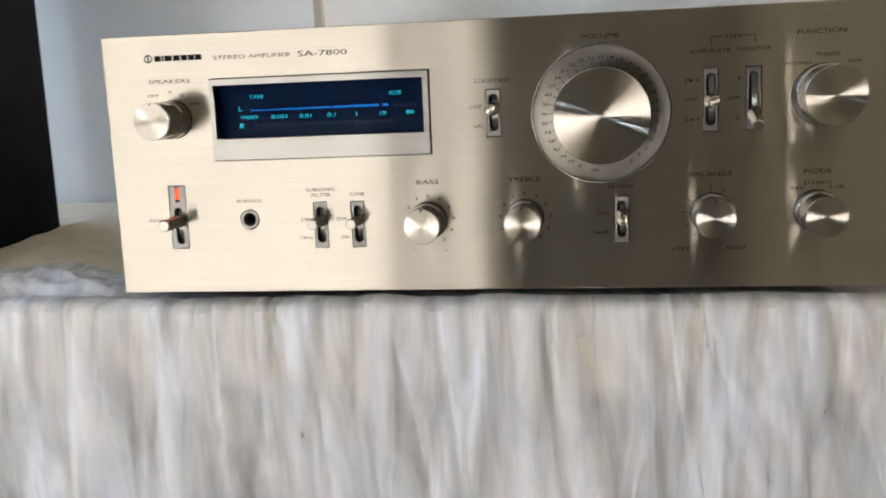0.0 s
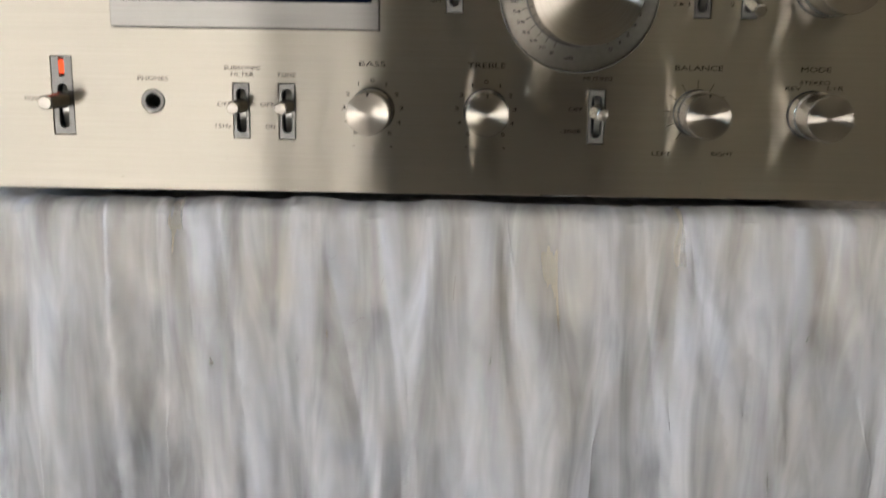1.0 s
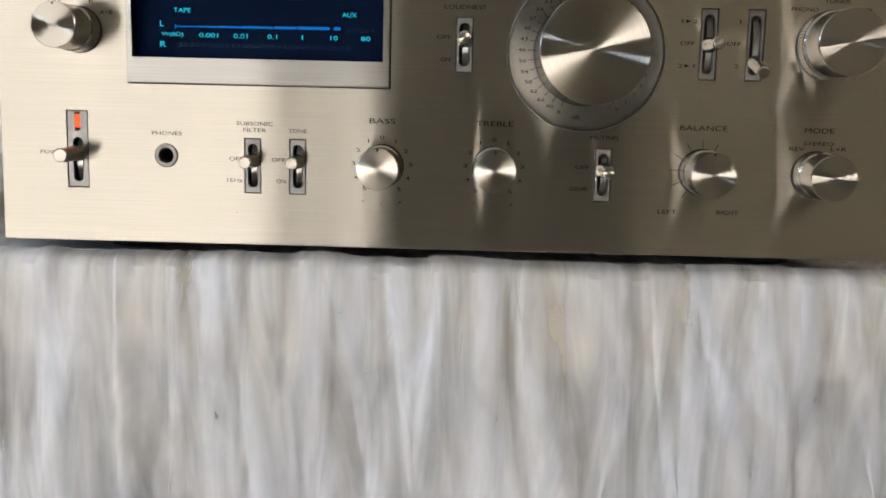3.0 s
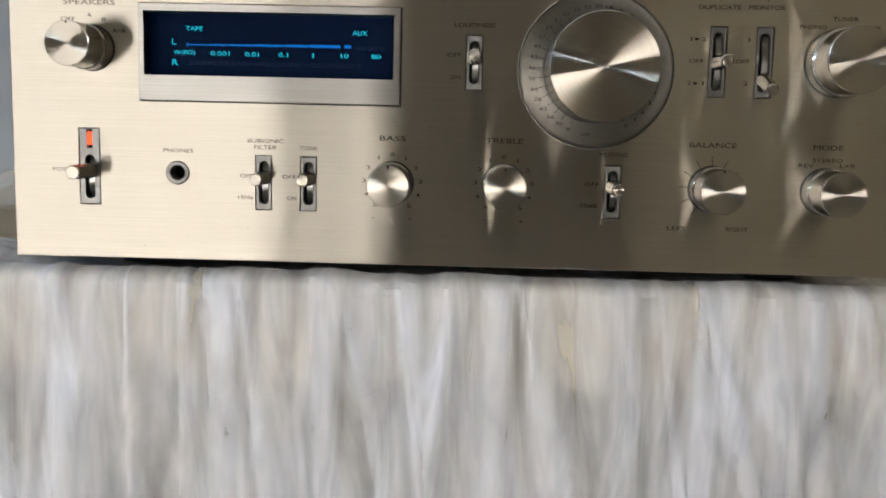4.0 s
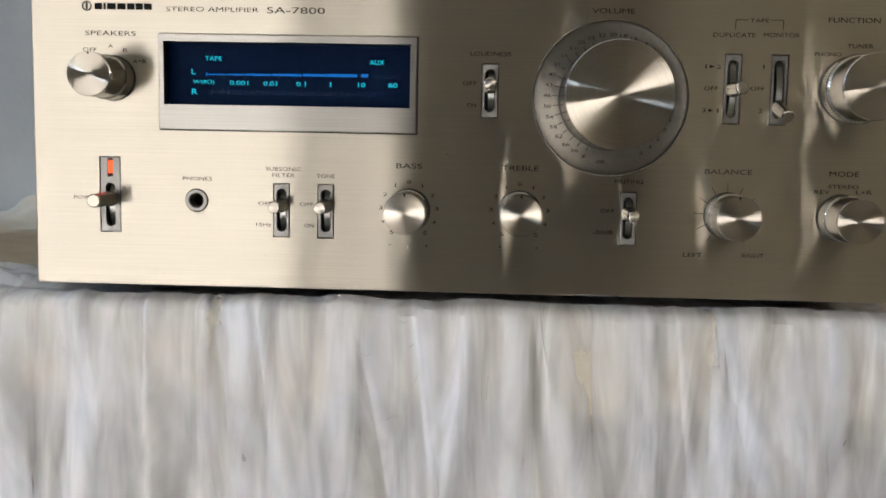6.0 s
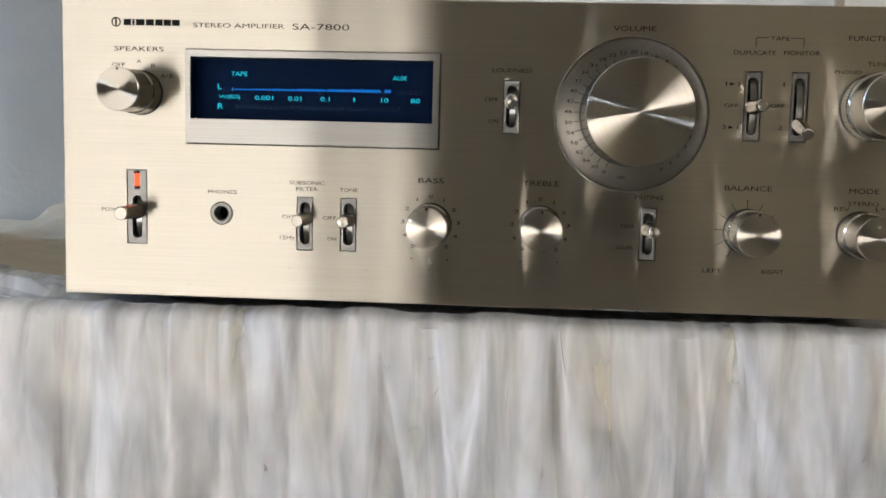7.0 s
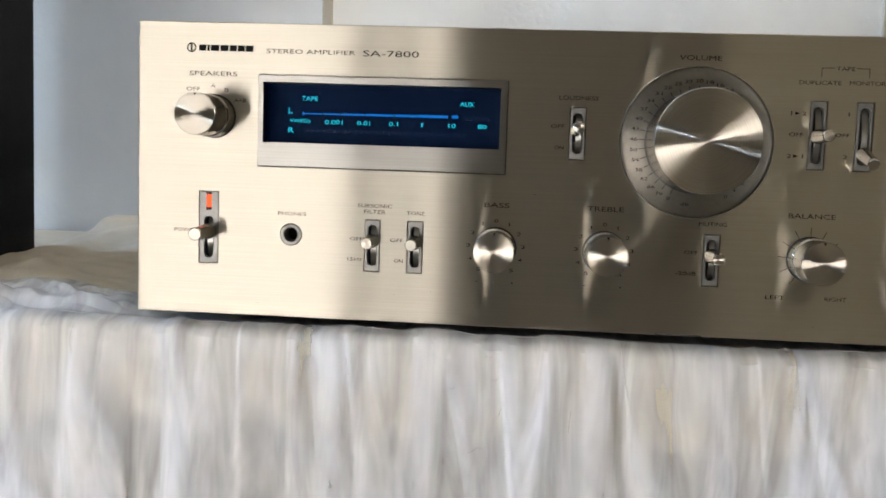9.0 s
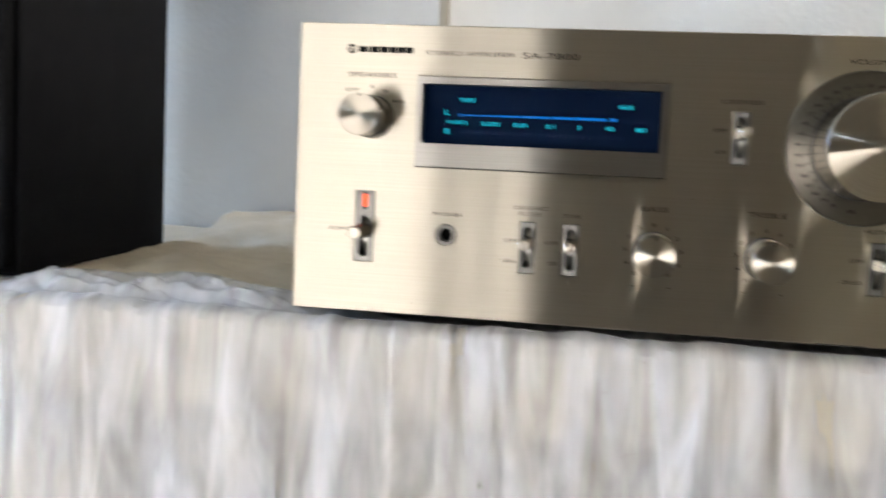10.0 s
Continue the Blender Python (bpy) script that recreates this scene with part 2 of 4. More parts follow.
def sheer():
    """A thin woven voile: half lets light through, layers over one another turn whiter."""
    m = bpy.data.materials.new("sheer_voile")
    m.use_nodes = True
    nt = m.node_tree
    nt.nodes.remove(nt.nodes["Principled BSDF"])
    out = nt.nodes["Material Output"]
    co = node(m, "ShaderNodeTexCoord")
    mp = node(m, "ShaderNodeMapping", Scale=(1, 1, 0.45))
    join(m, co.outputs["Object"], mp.inputs["Vector"])
    nz = node(m, "ShaderNodeTexNoise", Scale=30.0, Detail=5.0, Roughness=0.6)
    join(m, mp.outputs[0], nz.inputs["Vector"])
    ramp = node(m, "ShaderNodeValToRGB")
    ramp.color_ramp.elements[0].position, ramp.color_ramp.elements[1].position = 0.3, 0.7
    ramp.color_ramp.elements[0].color, ramp.color_ramp.elements[1].color = (0.835, 0.79, 0.745, 1), (0.815, 0.82, 0.865, 1)
    join(m, nz.outputs["Fac"], ramp.inputs["Fac"])
    dif, trl, tra = node(m, "ShaderNodeBsdfDiffuse"), node(m, "ShaderNodeBsdfTranslucent"), node(m, "ShaderNodeBsdfTransparent")
    join(m, ramp.outputs[0], dif.inputs["Color"])
    join(m, ramp.outputs[0], trl.inputs["Color"])
    weave = node(m, "ShaderNodeTexNoise", Scale=900.0, Detail=2.0)
    join(m, co.outputs["Object"], weave.inputs["Vector"])
    bp = node(m, "ShaderNodeBump", Strength=0.20, Distance=0.001)
    slant = node(m, "ShaderNodeMapping", Rotation=(0, radians(32), 0))
    join(m, co.outputs["Object"], slant.inputs["Vector"])
    twill = node(m, "ShaderNodeTexWave", Scale=560.0, Distortion=1.5, Detail=1.0)
    join(m, slant.outputs[0], twill.inputs["Vector"])
    both = node(m, "ShaderNodeMath")
    join(m, weave.outputs["Fac"], both.inputs[0])
    join(m, twill.outputs["Fac"], both.inputs[1])
    join(m, both.outputs[0], bp.inputs["Height"])
    join(m, bp.outputs[0], dif.inputs["Normal"])
    body, mix = node(m, "ShaderNodeMixShader", Fac=0.22), node(m, "ShaderNodeMixShader")
    join(m, dif.outputs[0], body.inputs[1])
    join(m, trl.outputs[0], body.inputs[2])
    strand = node(m, "ShaderNodeMapping", Scale=(1, 0.3, 0.16))
    join(m, co.outputs["Object"], strand.inputs["Vector"])
    thick = node(m, "ShaderNodeTexNoise", Scale=62.0, Detail=3.5, Roughness=0.55, Distortion=0.6)
    join(m, strand.outputs[0], thick.inputs["Vector"])
    open_ = node(m, "ShaderNodeMapRange", From_Min=0.3, From_Max=0.7, To_Min=0.26, To_Max=0.71)
    join(m, thick.outputs["Fac"], open_.inputs["Value"])
    join(m, open_.outputs[0], mix.inputs["Fac"])
    join(m, body.outputs[0], mix.inputs[1])
    join(m, tra.outputs[0], mix.inputs[2])
    join(m, mix.outputs[0], out.inputs["Surface"])
    return m


VOILE = sheer()
LINEN = varied(mat("beige_linen", (0.5, 0.43, 0.33), 0.9), (0.46, 0.395, 0.295), (0.55, 0.475, 0.36), 30, bump=0.35, bump_scale=700)


# ---- mesh helpers ----
def to_mesh(name, bm, material, smooth=False):
    bmesh.ops.recalc_face_normals(bm, faces=bm.faces)
    me = bpy.data.meshes.new(name)
    bm.to_mesh(me)
    bm.free()
    me.materials.append(material)
    if smooth:
        me.shade_smooth()
        me.set_sharp_from_angle(angle=radians(32))
    return me


def thing(name, place, label, category, group="", kind=""):
    ob = new(name)
    ob.empty_display_size = 0.02
    ob.location = place
    return tagged(ob, label, category, group, kind)


def part(name, bm, material, parent, label="", smooth=False):
    """Links a bmesh, in world metres, as one mesh object under a thing or a part."""
    ob = new(name, to_mesh(name, bm, material, smooth))
    ob.parent = parent
    if parent.type == "EMPTY":
        ob.matrix_parent_inverse = Matrix.Translation(parent.location).inverted()
    return tagged(ob, label)


def box(bm, x0, x1, y0, y1, z0, z1, bevel=0.0, segments=2):
    made = bmesh.ops.create_cube(bm, size=1.0)["verts"]
    for v in made:
        v.co = Vector((x0 if v.co.x < 0 else x1, y0 if v.co.y < 0 else y1, z0 if v.co.z < 0 else z1))
    if bevel:
        edges = list({e for v in made for e in v.link_edges})
        bmesh.ops.bevel(bm, geom=edges, offset=bevel, segments=segments, profile=0.5, affect="EDGES")
    return bm


def boxed(*args, **kw):
    return box(bmesh.new(), *args, **kw)


def lathe(profile, x, z, segments=64, bm=None):
    """Turns (radius, y) pairs about the axis through (x, z) that runs along y."""
    bm = bm or bmesh.new()
    rings = []
    for r, y in profile:
        if r < 1e-6:
            rings.append([bm.verts.new((x, y, z))])
        else:
            rings.append([bm.verts.new((x + r * math.sin(2 * math.pi * i / segments), y, z + r * math.cos(2 * math.pi * i / segments)))
                          for i in range(segments)])
    for a, b in zip(rings, rings[1:]):
        for i in range(segments):
            j = (i + 1) % segments
            if len(a) == 1 and len(b) == 1:
                continue
            if len(a) == 1:
                bm.faces.new((a[0], b[j], b[i]))
            elif len(b) == 1:
                bm.faces.new((a[i], a[j], b[0]))
            else:
                bm.faces.new((a[i], a[j], b[j], b[i]))
    return bm


def rect(x0, x1, z0, z1):
    return [(x0, z0), (x1, z0), (x1, z1), (x0, z1)]


def ring(x, z, r, n=72):
    return [(x + r * math.sin(2 * math.pi * i / n), z + r * math.cos(2 * math.pi * i / n)) for i in range(n)]


def stadium(x, z0, z1, r, n=10):
    up = [(x + r * math.cos(math.pi * i / n), z1 - r + r * math.sin(math.pi * i / n)) for i in range(n + 1)]
    down = [(x - r * math.cos(math.pi * i / n), z0 + r - r * math.sin(math.pi * i / n)) for i in range(n + 1)]
    return up + down


def pierced(outer, holes, front, back, chamfer=0.0):
    """A plate with openings: a filled face at y = front, and its rims back to y = back."""
    bm = bmesh.new()
    edges = []
    for k, loop in enumerate([outer] + holes):
        vs = [bm.verts.new((x, front, z)) for x, z in loop]
        es = [bm.edges.new((vs[i], vs[(i + 1) % len(vs)])) for i in range(len(vs))]
        edges += es
        cx, cz = sum(p[0] for p in loop) / len(loop), sum(p[1] for p in loop) / len(loop)
        prev = vs
        if k == 0 and chamfer:
            nxt = [bm.verts.new((x + math.copysign(chamfer, x - cx), front + chamfer, z + math.copysign(chamfer, z - cz))) for x, z in loop]
            for i in range(len(vs)):
                j = (i + 1) % len(vs)
                bm.faces.new((prev[i], prev[j], nxt[j], nxt[i]))
            prev = nxt
        nxt = [bm.verts.new((v.co.x, back, v.co.z)) for v in prev]
        for i in range(len(vs)):
            j = (i + 1) % len(vs)
            bm.faces.new((prev[i], prev[j], nxt[j], nxt[i]))
    bmesh.ops.triangle_fill(bm, edges=edges, use_beauty=True)
    return bm


def word(text, x, z, width, height, y, material, parent, name="lettering", turn=0.0):
    """Printed text, centred on (x, z), stretched to its width and cap height."""
    cu = bpy.data.curves.new(name, "FONT")
    cu.body, cu.align_x, cu.align_y, cu.resolution_u = text, "CENTER", "CENTER", 3
    tmp = bpy.data.objects.new(name, cu)
    me = bpy.data.meshes.new_from_object(tmp)
    bpy.data.objects.remove(tmp)
    bpy.data.curves.remove(cu)
    co = np.empty(len(me.vertices) * 3)
    me.vertices.foreach_get("co", co)
    co = co.reshape(-1, 3)
    lo, hi = co.min(0), co.max(0)
    u = (co[:, 0] - (lo[0] + hi[0]) / 2) / (hi[0] - lo[0]) * width
    v = (co[:, 1] - (lo[1] + hi[1]) / 2) / (hi[1] - lo[1]) * height
    c, s = math.cos(turn), math.sin(turn)
    out = np.stack([x + u * c - v * s, np.full(len(u), y), z + u * s + v * c], 1)
    me.vertices.foreach_set("co", out.ravel())
    me.materials.append(material)
    ob = new(name, me)
    ob.parent = parent
    if parent.type == "EMPTY":
        ob.matrix_parent_inverse = Matrix.Translation(parent.location).inverted()
    return ob


def stroke(parent, material, a, b, w, y, name="printed_line"):
    """A thin printed line from a to b on the plane y."""
    d = Vector((b[0] - a[0], b[1] - a[1]))
    n = Vector((-d.y, d.x)).normalized() * w / 2
    bm = bmesh.new()
    q = [(a[0] + n.x, a[1] + n.y), (b[0] + n.x, b[1] + n.y), (b[0] - n.x, b[1] - n.y), (a[0] - n.x, a[1] - n.y)]
    fr = [bm.verts.new((p[0], y, p[1])) for p in q]
    bm.faces.new(fr)
    return part(name, bm, material, parent)


def block(name, bm, material, label, category="", smooth=False, group="", kind=""):
    return tagged(new(name, to_mesh(name, bm, material, smooth)), label, category, group, kind)


# ---- the room ----
T = 0.12
block("floor", boxed(ROOM_W - T, ROOM_E + T, ROOM_S - T, WALL + T, FLOOR - 0.1, FLOOR), CARPET,
      "dark beige short-pile carpet floor under the table", "floor", kind="structure")
block("ceiling", boxed(ROOM_W - T, ROOM_E + T, ROOM_S - T, WALL + T, CEIL, CEIL + 0.1), CEILPAINT,
      "plain cream painted ceiling", "ceiling", kind="structure")
north = block("wall_north", boxed(ROOM_W - T, ROOM_E + T, WALL, WALL + T, FLOOR, CEIL), WALLPAINT,
              "white orange-peel textured wall behind the table", "wall", kind="structure")
EY0, EY1, EZ0, EZ1 = 0.03, 0.47, 0.05, 1.35            # added windows in the side walls, unseen, close to the north wall
for name, inner, outer, number in (("wall_east", ROOM_E, ROOM_E + T, "window_2"), ("wall_west", ROOM_W, ROOM_W - T, "window_4")):
    x0, x1, mid = min(inner, outer), max(inner, outer), (inner + outer) / 2
    bm = bmesh.new()
    box(bm, x0, x1, ROOM_S, EY0, FLOOR, CEIL)
    box(bm, x0, x1, EY1, WALL, FLOOR, CEIL)
    box(bm, x0, x1, EY0, EY1, FLOOR, EZ0)
    box(bm, x0, x1, EY0, EY1, EZ1, CEIL)
    block(name, bm, ROOMPAINT, "plain dark brown side wall with an opening for an added window", "wall", kind="structure")
    side = thing(number, (mid, (EY0 + EY1) / 2, EZ0), "unseen white-framed side window added to light the north wall", "window", kind="structure")
    for y0, y1, z0, z1 in ((EY0, EY0 + 0.05, EZ0, EZ1), (EY1 - 0.05, EY1, EZ0, EZ1), (EY0 + 0.05, EY1 - 0.05, EZ0, EZ0 + 0.05), (EY0 + 0.05, EY1 - 0.05, EZ1 - 0.05, EZ1)):
        part("window_frame", boxed(mid - 0.025, mid + 0.025, y0, y1, z0, z1, bevel=0.004), FRAME, side)
    pane = part("pane", boxed(mid + 0.03 * (1 if inner > 0 else -1), mid + 0.036 * (1 if inner > 0 else -1), EY0, EY1, EZ0, EZ1), PANE, side)
    pane.visible_shadow = False
bm = bmesh.new()
box(bm, ROOM_W - T, HIGH_L, ROOM_S - T, ROOM_S, FLOOR, CEIL)
box(bm, HIGH_R, WIN_L, ROOM_S - T, ROOM_S, FLOOR, CEIL)
box(bm, HIGH_L, HIGH_R, ROOM_S - T, ROOM_S, FLOOR, HIGH_B)
box(bm, HIGH_L, HIGH_R, ROOM_S - T, ROOM_S, HIGH_T, CEIL)
box(bm, WIN_R, ROOM_E + T, ROOM_S - T, ROOM_S, FLOOR, CEIL)
box(bm, WIN_L, WIN_R, ROOM_S - T, ROOM_S, WIN_T, CEIL)
box(bm, WIN_L, WIN_R, ROOM_S - T, ROOM_S, FLOOR, WIN_B)
block("wall_south", bm, TANPAINT, "plain tan painted wall with window openings", "wall", kind="structure")
# added dark sheet, unseen: stands in for a person's dark reflection
block("trim", boxed(WIN_R + 0.01, 0.74, ROOM_S, ROOM_S + 0.012, FLOOR, CEIL), ROOMPAINT, "unseen dark brown sheet added for the dark reflection in the front panel", "panelling", kind="structure")
# added dark board, unseen: darkens what the panel's lower right reflects
block("trim", boxed(0.742, ROOM_E, ROOM_S, ROOM_S + 0.012, FLOOR, -0.05), ROOMPAINT, "unseen dark brown board added to darken low reflections in the front panel", "wainscot", kind="structure")
for k, x in enumerate((-0.0145, 0.525)):
    ob = block("trim", boxed(x - 0.005, x + 0.005, WALL - 0.0045, WALL + 0.002, FLOOR, CEIL, bevel=0.0015), BATTEN,
               "narrow beige vertical batten over a wallboard joint", "trim", kind="structure")
south = thing("window_1", ((WIN_L + WIN_R) / 2, ROOM_S - 0.06, WIN_B), "wide white-framed window, its upper half covered by an added brown screen", "window", kind="structure")
MID = -1.60
for x0, x1, z0, z1 in ((WIN_L, WIN_L + 0.05, WIN_B, WIN_T), (WIN_R - 0.05, WIN_R, WIN_B, WIN_T), (-0.35, -0.28, WIN_B + 0.05, WIN_T - 0.05), (-0.215, -0.155, WIN_B + 0.05, WIN_T - 0.05), (MID - 0.03, MID + 0.03, WIN_B + 0.05, WIN_T - 0.05),
                       (WIN_L + 0.05, WIN_R - 0.05, WIN_B, WIN_B + 0.05), (WIN_L + 0.05, WIN_R - 0.05, WIN_T - 0.05, WIN_T)):
    part("window_frame", boxed(x0, x1, ROOM_S - 0.09, ROOM_S - 0.04, z0, z1, bevel=0.004), FRAME, south)
for x0, x1 in ((WIN_L + 0.05, MID - 0.03), (MID + 0.03, -0.35), (-0.28, -0.215), (-0.155, WIN_R - 0.05)):
    pane = part("pane", boxed(x0, x1, ROOM_S - 0.068, ROOM_S - 0.062, WIN_B + 0.05, WIN_T - 0.05), PANE, south)
    pane.visible_shadow = False
# added unseen screen: leaves only the low part of the window bright
part("light_screen", boxed(WIN_L + 0.01, WIN_R - 0.01, ROOM_S - 0.03, ROOM_S - 0.022, SCREEN_LOW, WIN_T - 0.005), ROOMPAINT, south, "unseen brown screen added to keep the window light low")
high = thing("window_3", ((HIGH_L + HIGH_R) / 2, ROOM_S - 0.06, HIGH_B), "white-framed high window open to the sky", "window", kind="structure")
for x0, x1, z0, z1 in ((HIGH_L, HIGH_L + 0.03, HIGH_B, HIGH_T), (HIGH_R - 0.03, HIGH_R, HIGH_B, HIGH_T), (HIGH_L + 0.03, HIGH_R - 0.03, HIGH_B, HIGH_B + 0.03), (HIGH_L + 0.03, HIGH_R - 0.03, HIGH_T - 0.03, HIGH_T)):
    part("window_frame", boxed(x0, x1, ROOM_S - 0.09, ROOM_S - 0.04, z0, z1, bevel=0.003), FRAME, high)
pane = part("pane", boxed(HIGH_L + 0.03, HIGH_R - 0.03, ROOM_S - 0.068, ROOM_S - 0.062, HIGH_B + 0.03, HIGH_T - 0.03), PANE, high)
pane.visible_shadow = False
block("ground", boxed(-60, 60, -90, ROOM_S - T - 0.001, FLOOR - 0.25, FLOOR - 0.06), PATIO, "pale concrete patio outside the window", "ground", kind="structure")

# ---- the table and its cloth ----
TOP = -0.0075                      # top of the cloth under the amplifier
TX0, TX1 = -0.72, 1.05
table = thing("table", ((TX0 + TX1) / 2, 0.27, FLOOR), "table with a tan wooden top under a sheer cloth", "table")
part("tabletop", boxed(TX0, TX1, 0.0080, 0.492, -0.053, TOP - 0.0015, bevel=0.015, segments=6), WOOD, table)
# added unseen dark boards that keep light out from under the table
for x in (TX0 + 0.012, TX1 - 0.012):
    part("side_screen", boxed(x - 0.010, x + 0.010, 0.02, 0.488, FLOOR + 0.02, -0.050, bevel=0.001), DARKWOOD, table)
part("back_screen", boxed(TX0 + 0.022, TX1 - 0.022, 0.473, 0.488, FLOOR + 0.02, -0.050, bevel=0.001), DARKWOOD, table)
# added board that sets the tone showing through the cloth's lower part
part("backing_board", boxed(TX0 + 0.09, TX1 - 0.09, 0.150, 0.168, -0.190, -0.0535, bevel=0.001), BATTEN, table)
for x in (TX0 + 0.06, TX1 - 0.06):
    for y in (0.200, 0.435):
        part("leg", boxed(x - 0.025, x + 0.025, y - 0.025, y + 0.025, FLOOR, -0.050, bevel=0.003), WOOD, table)

SPK = Matrix.Translation((-0.1990, 0.0620, 0.0)) @ Matrix.Rotation(radians(3.3), 4, "Z")   # front right foot of the loudspeaker


def lump(x, y):
    """Height of the bunched cloth over the table's top."""
    flat = 1.0
    if x > -0.02:
        flat = max(0.0, 1 - (x + 0.02) / 0.03) if x < 0.2 else min(1.0, max(0.0, (x - 0.421) / 0.010))
    p = SPK.inverted() @ Vector((x, y, 0))
    under = 1.0 if p.x > 0.012 else max(0.12, 1 - (0.012 - p.x) / 0.02)
    h = 0.005 * (noise.noise(Vector((x * 22, y * 16, 3.1))) + 0.6) + 0.0030 * abs(noise.noise(Vector((x * 42 + y * 20, y * 34, 7.7)))) + 0.0004 * abs(noise.noise(Vector((x * 95, y * 70 + x * 30, 2.2))))
    h += 0.025 * (1 / (1 + math.exp(-(y - 0.37) / 0.035))) * (0.92 + 0.16 * math.sin(x * 9 + 1.0))
    h += 0.008 * math.exp(-((x + 0.12 + 0.3 * (y - 0.12)) / 0.035) ** 2 - ((y - 0.14) / 0.06) ** 2)
    h += 0.0045 * math.exp(-((y - 0.03) / 0.025) ** 2) * abs(noise.noise(Vector((x * 48 + y * 40, y * 60, 5.5))))
    h *= min(1.0, max(0.0, y / 0.022))
    # added ridge out of view: blocks side light from under the amplifier's right end
    h += 0.014 * math.exp(-((x - 0.440) / 0.010) ** 2)
    hem = 0.0028 * max(0.0, noise.noise(Vector((x * 38, 4.4, 0))) + 0.15) + 0.0016 * abs(noise.noise(Vector((x * 130, 8.8, 0))))
    hem = min(hem + 0.0024, 0.0056) * math.exp(-((y - 0.004) / 0.006) ** 2)      # ruffles along the table's edge
    return TOP + hem + h * flat * under + 0.0004 * noise.noise(Vector((x * 90, y * 90, 0)))


cloth = thing("tablecloth", (0.165, 0.27, TOP), "creased sheer cream voile cloth draped over the table", "tablecloth")
def sheet(nx, ny, y0, y1, lower=0.0):
    """A cloth lying on the table from its front edge to y1, which may vary along x."""
    bm = bmesh.new()
    g = []
    for i in range(nx + 1):
        x = TX0 - 0.004 + (TX1 - TX0 + 0.008) * i / nx
        back = y1(x)
        g.append([bm.verts.new((x, y0 + (back - y0) * j / ny, lump(x, y0 + (back - y0) * j / ny) - lower)) for j in range(ny + 1)])
    for i in range(nx):
        for j in range(ny):
            bm.faces.new((g[i][j], g[i + 1][j], g[i + 1][j + 1], g[i][j + 1]))
    return bm


part("top_sheet", sheet(420, 50, 0.0055, lambda x: 0.088 + 0.022 * noise.noise(Vector((x * 14, 0.5, 0))) + 0.006 * noise.noise(Vector((x * 60, 1.5, 0)))), VOILE, cloth, smooth=True)
underlay = thing("underlay", (0.165, 0.27, TOP - 0.001), "soft beige cloth bunched up on the table under the sheer one", "cloth")
part("sheet", sheet(420, 130, 0.012, lambda x: 0.498, 0.0010), LINEN, underlay, smooth=True)
bm = bmesh.new()
nx, nz = 300, 30
g = []
for i in range(nx + 1):
    x = TX0 + (TX1 - TX0) * i / nx
    hem = 0.0505 + 0.0015 * noise.noise(Vector((x * 20, 6.0, 0)))       # ends a little above the table's lower edge
    line = []
    for j in range(nz + 1):
        d = hem * (j / nz) ** 1.3
        y = 0.0035 + 0.0025 * (d / hem) ** 3 + 0.0008 * noise.noise(Vector((x * 60, d * 20, 4.0)))
        y += 0.0085 * math.exp(-d / 0.002)
        line.append(bm.verts.new((x, y, lump(x, 0.012) - 0.0010 - d)))
    g.append(line)
for i in range(nx):
    for j in range(nz):
        bm.faces.new((g[i][j], g[i + 1][j], g[i + 1][j + 1], g[i][j + 1]))
part("hanging_side", bm, LINEN, underlay, smooth=True)


def crumple(x0, x1, y0, y1, lift, seed):
    """Loose folds of the cloth pushed together on the table beside the amplifier."""
    bm = bmesh.new()
    nx, ny = 110, 40
    g = []
    for i in range(nx + 1):
        line = []
        for j in range(ny + 1):
            u, v = i / nx, j / ny
            x = x0 + (x1 - x0) * u + 0.006 * noise.noise(Vector((v * 4, u * 3, seed)))
            y = y0 + (y1 - y0) * v + 0.010 * noise.noise(Vector((x * 30, seed, 1.0))) * v
            edge = min(1.0, 8 * u, 6 * (1 - u), 6 * v, 5 * (1 - v))
            fold = 1 - abs(noise.noise(Vector((x * 22 + y * 40, y * 14 - x * 6, seed)))) * 2.2
            low = min(1.0, max(0.22, (-0.004 - x) / 0.02))      # flattened where it runs under the amplifier
            z = lump(x, y) + 0.0006 + edge * low * (lift * max(0.0, fold) + 0.0012 * noise.noise(Vector((x * 110, y * 90, seed))) + 0.0012)
            line.append(bm.verts.new((x, y, z)))
        g.append(line)
    for i in range(nx):
        for j in range(ny):
            bm.faces.new((g[i][j], g[i + 1][j], g[i + 1][j + 1], g[i][j + 1]))
    part("crumpled_fold", bm, VOILE, cloth, smooth=True)


crumple(-0.185, 0.022, 0.009, 0.070, 0.0050, 3.3)
crumple(-0.150, 0.012, 0.012, 0.055, 0.0068, 8.1)

# Pleats of the hanging side: left and right edge 8 cm down, left and right edge at the top, in millimetres.
PLEATS = [(-38, -5, -31, -11), (15, 35, 12, 22), (54, 59, 53, 55), (78, 88, 78, 83), (94, 109, 89, 101), (115, 122, 106, 109), (142, 153, 140, 144),
          (168, 174, 152, 158), (190, 194, 180, 183), (197, 202, 204, 209), (224, 242, 224, 233), (250, 262, 240, 246), (283, 300, 282, 292),
          (312, 317, 303, 306), (340, 349, 323, 327), (355, 371, 354, 358), (405, 415, 383, 399)]
PLEATS = [tuple(v / 1000 for v in p) for p in PLEATS]
rnd = random.Random(5)
x = -0.06
left = []
while x > TX0 + 0.05:
    w = rnd.uniform(0.006, 0.022)
    left.append((x - w, x, x - w * 0.8 - 0.003, x - 0.003))
    x -= w + rnd.uniform(0.014, 0.045)
x = 0.44
right = []
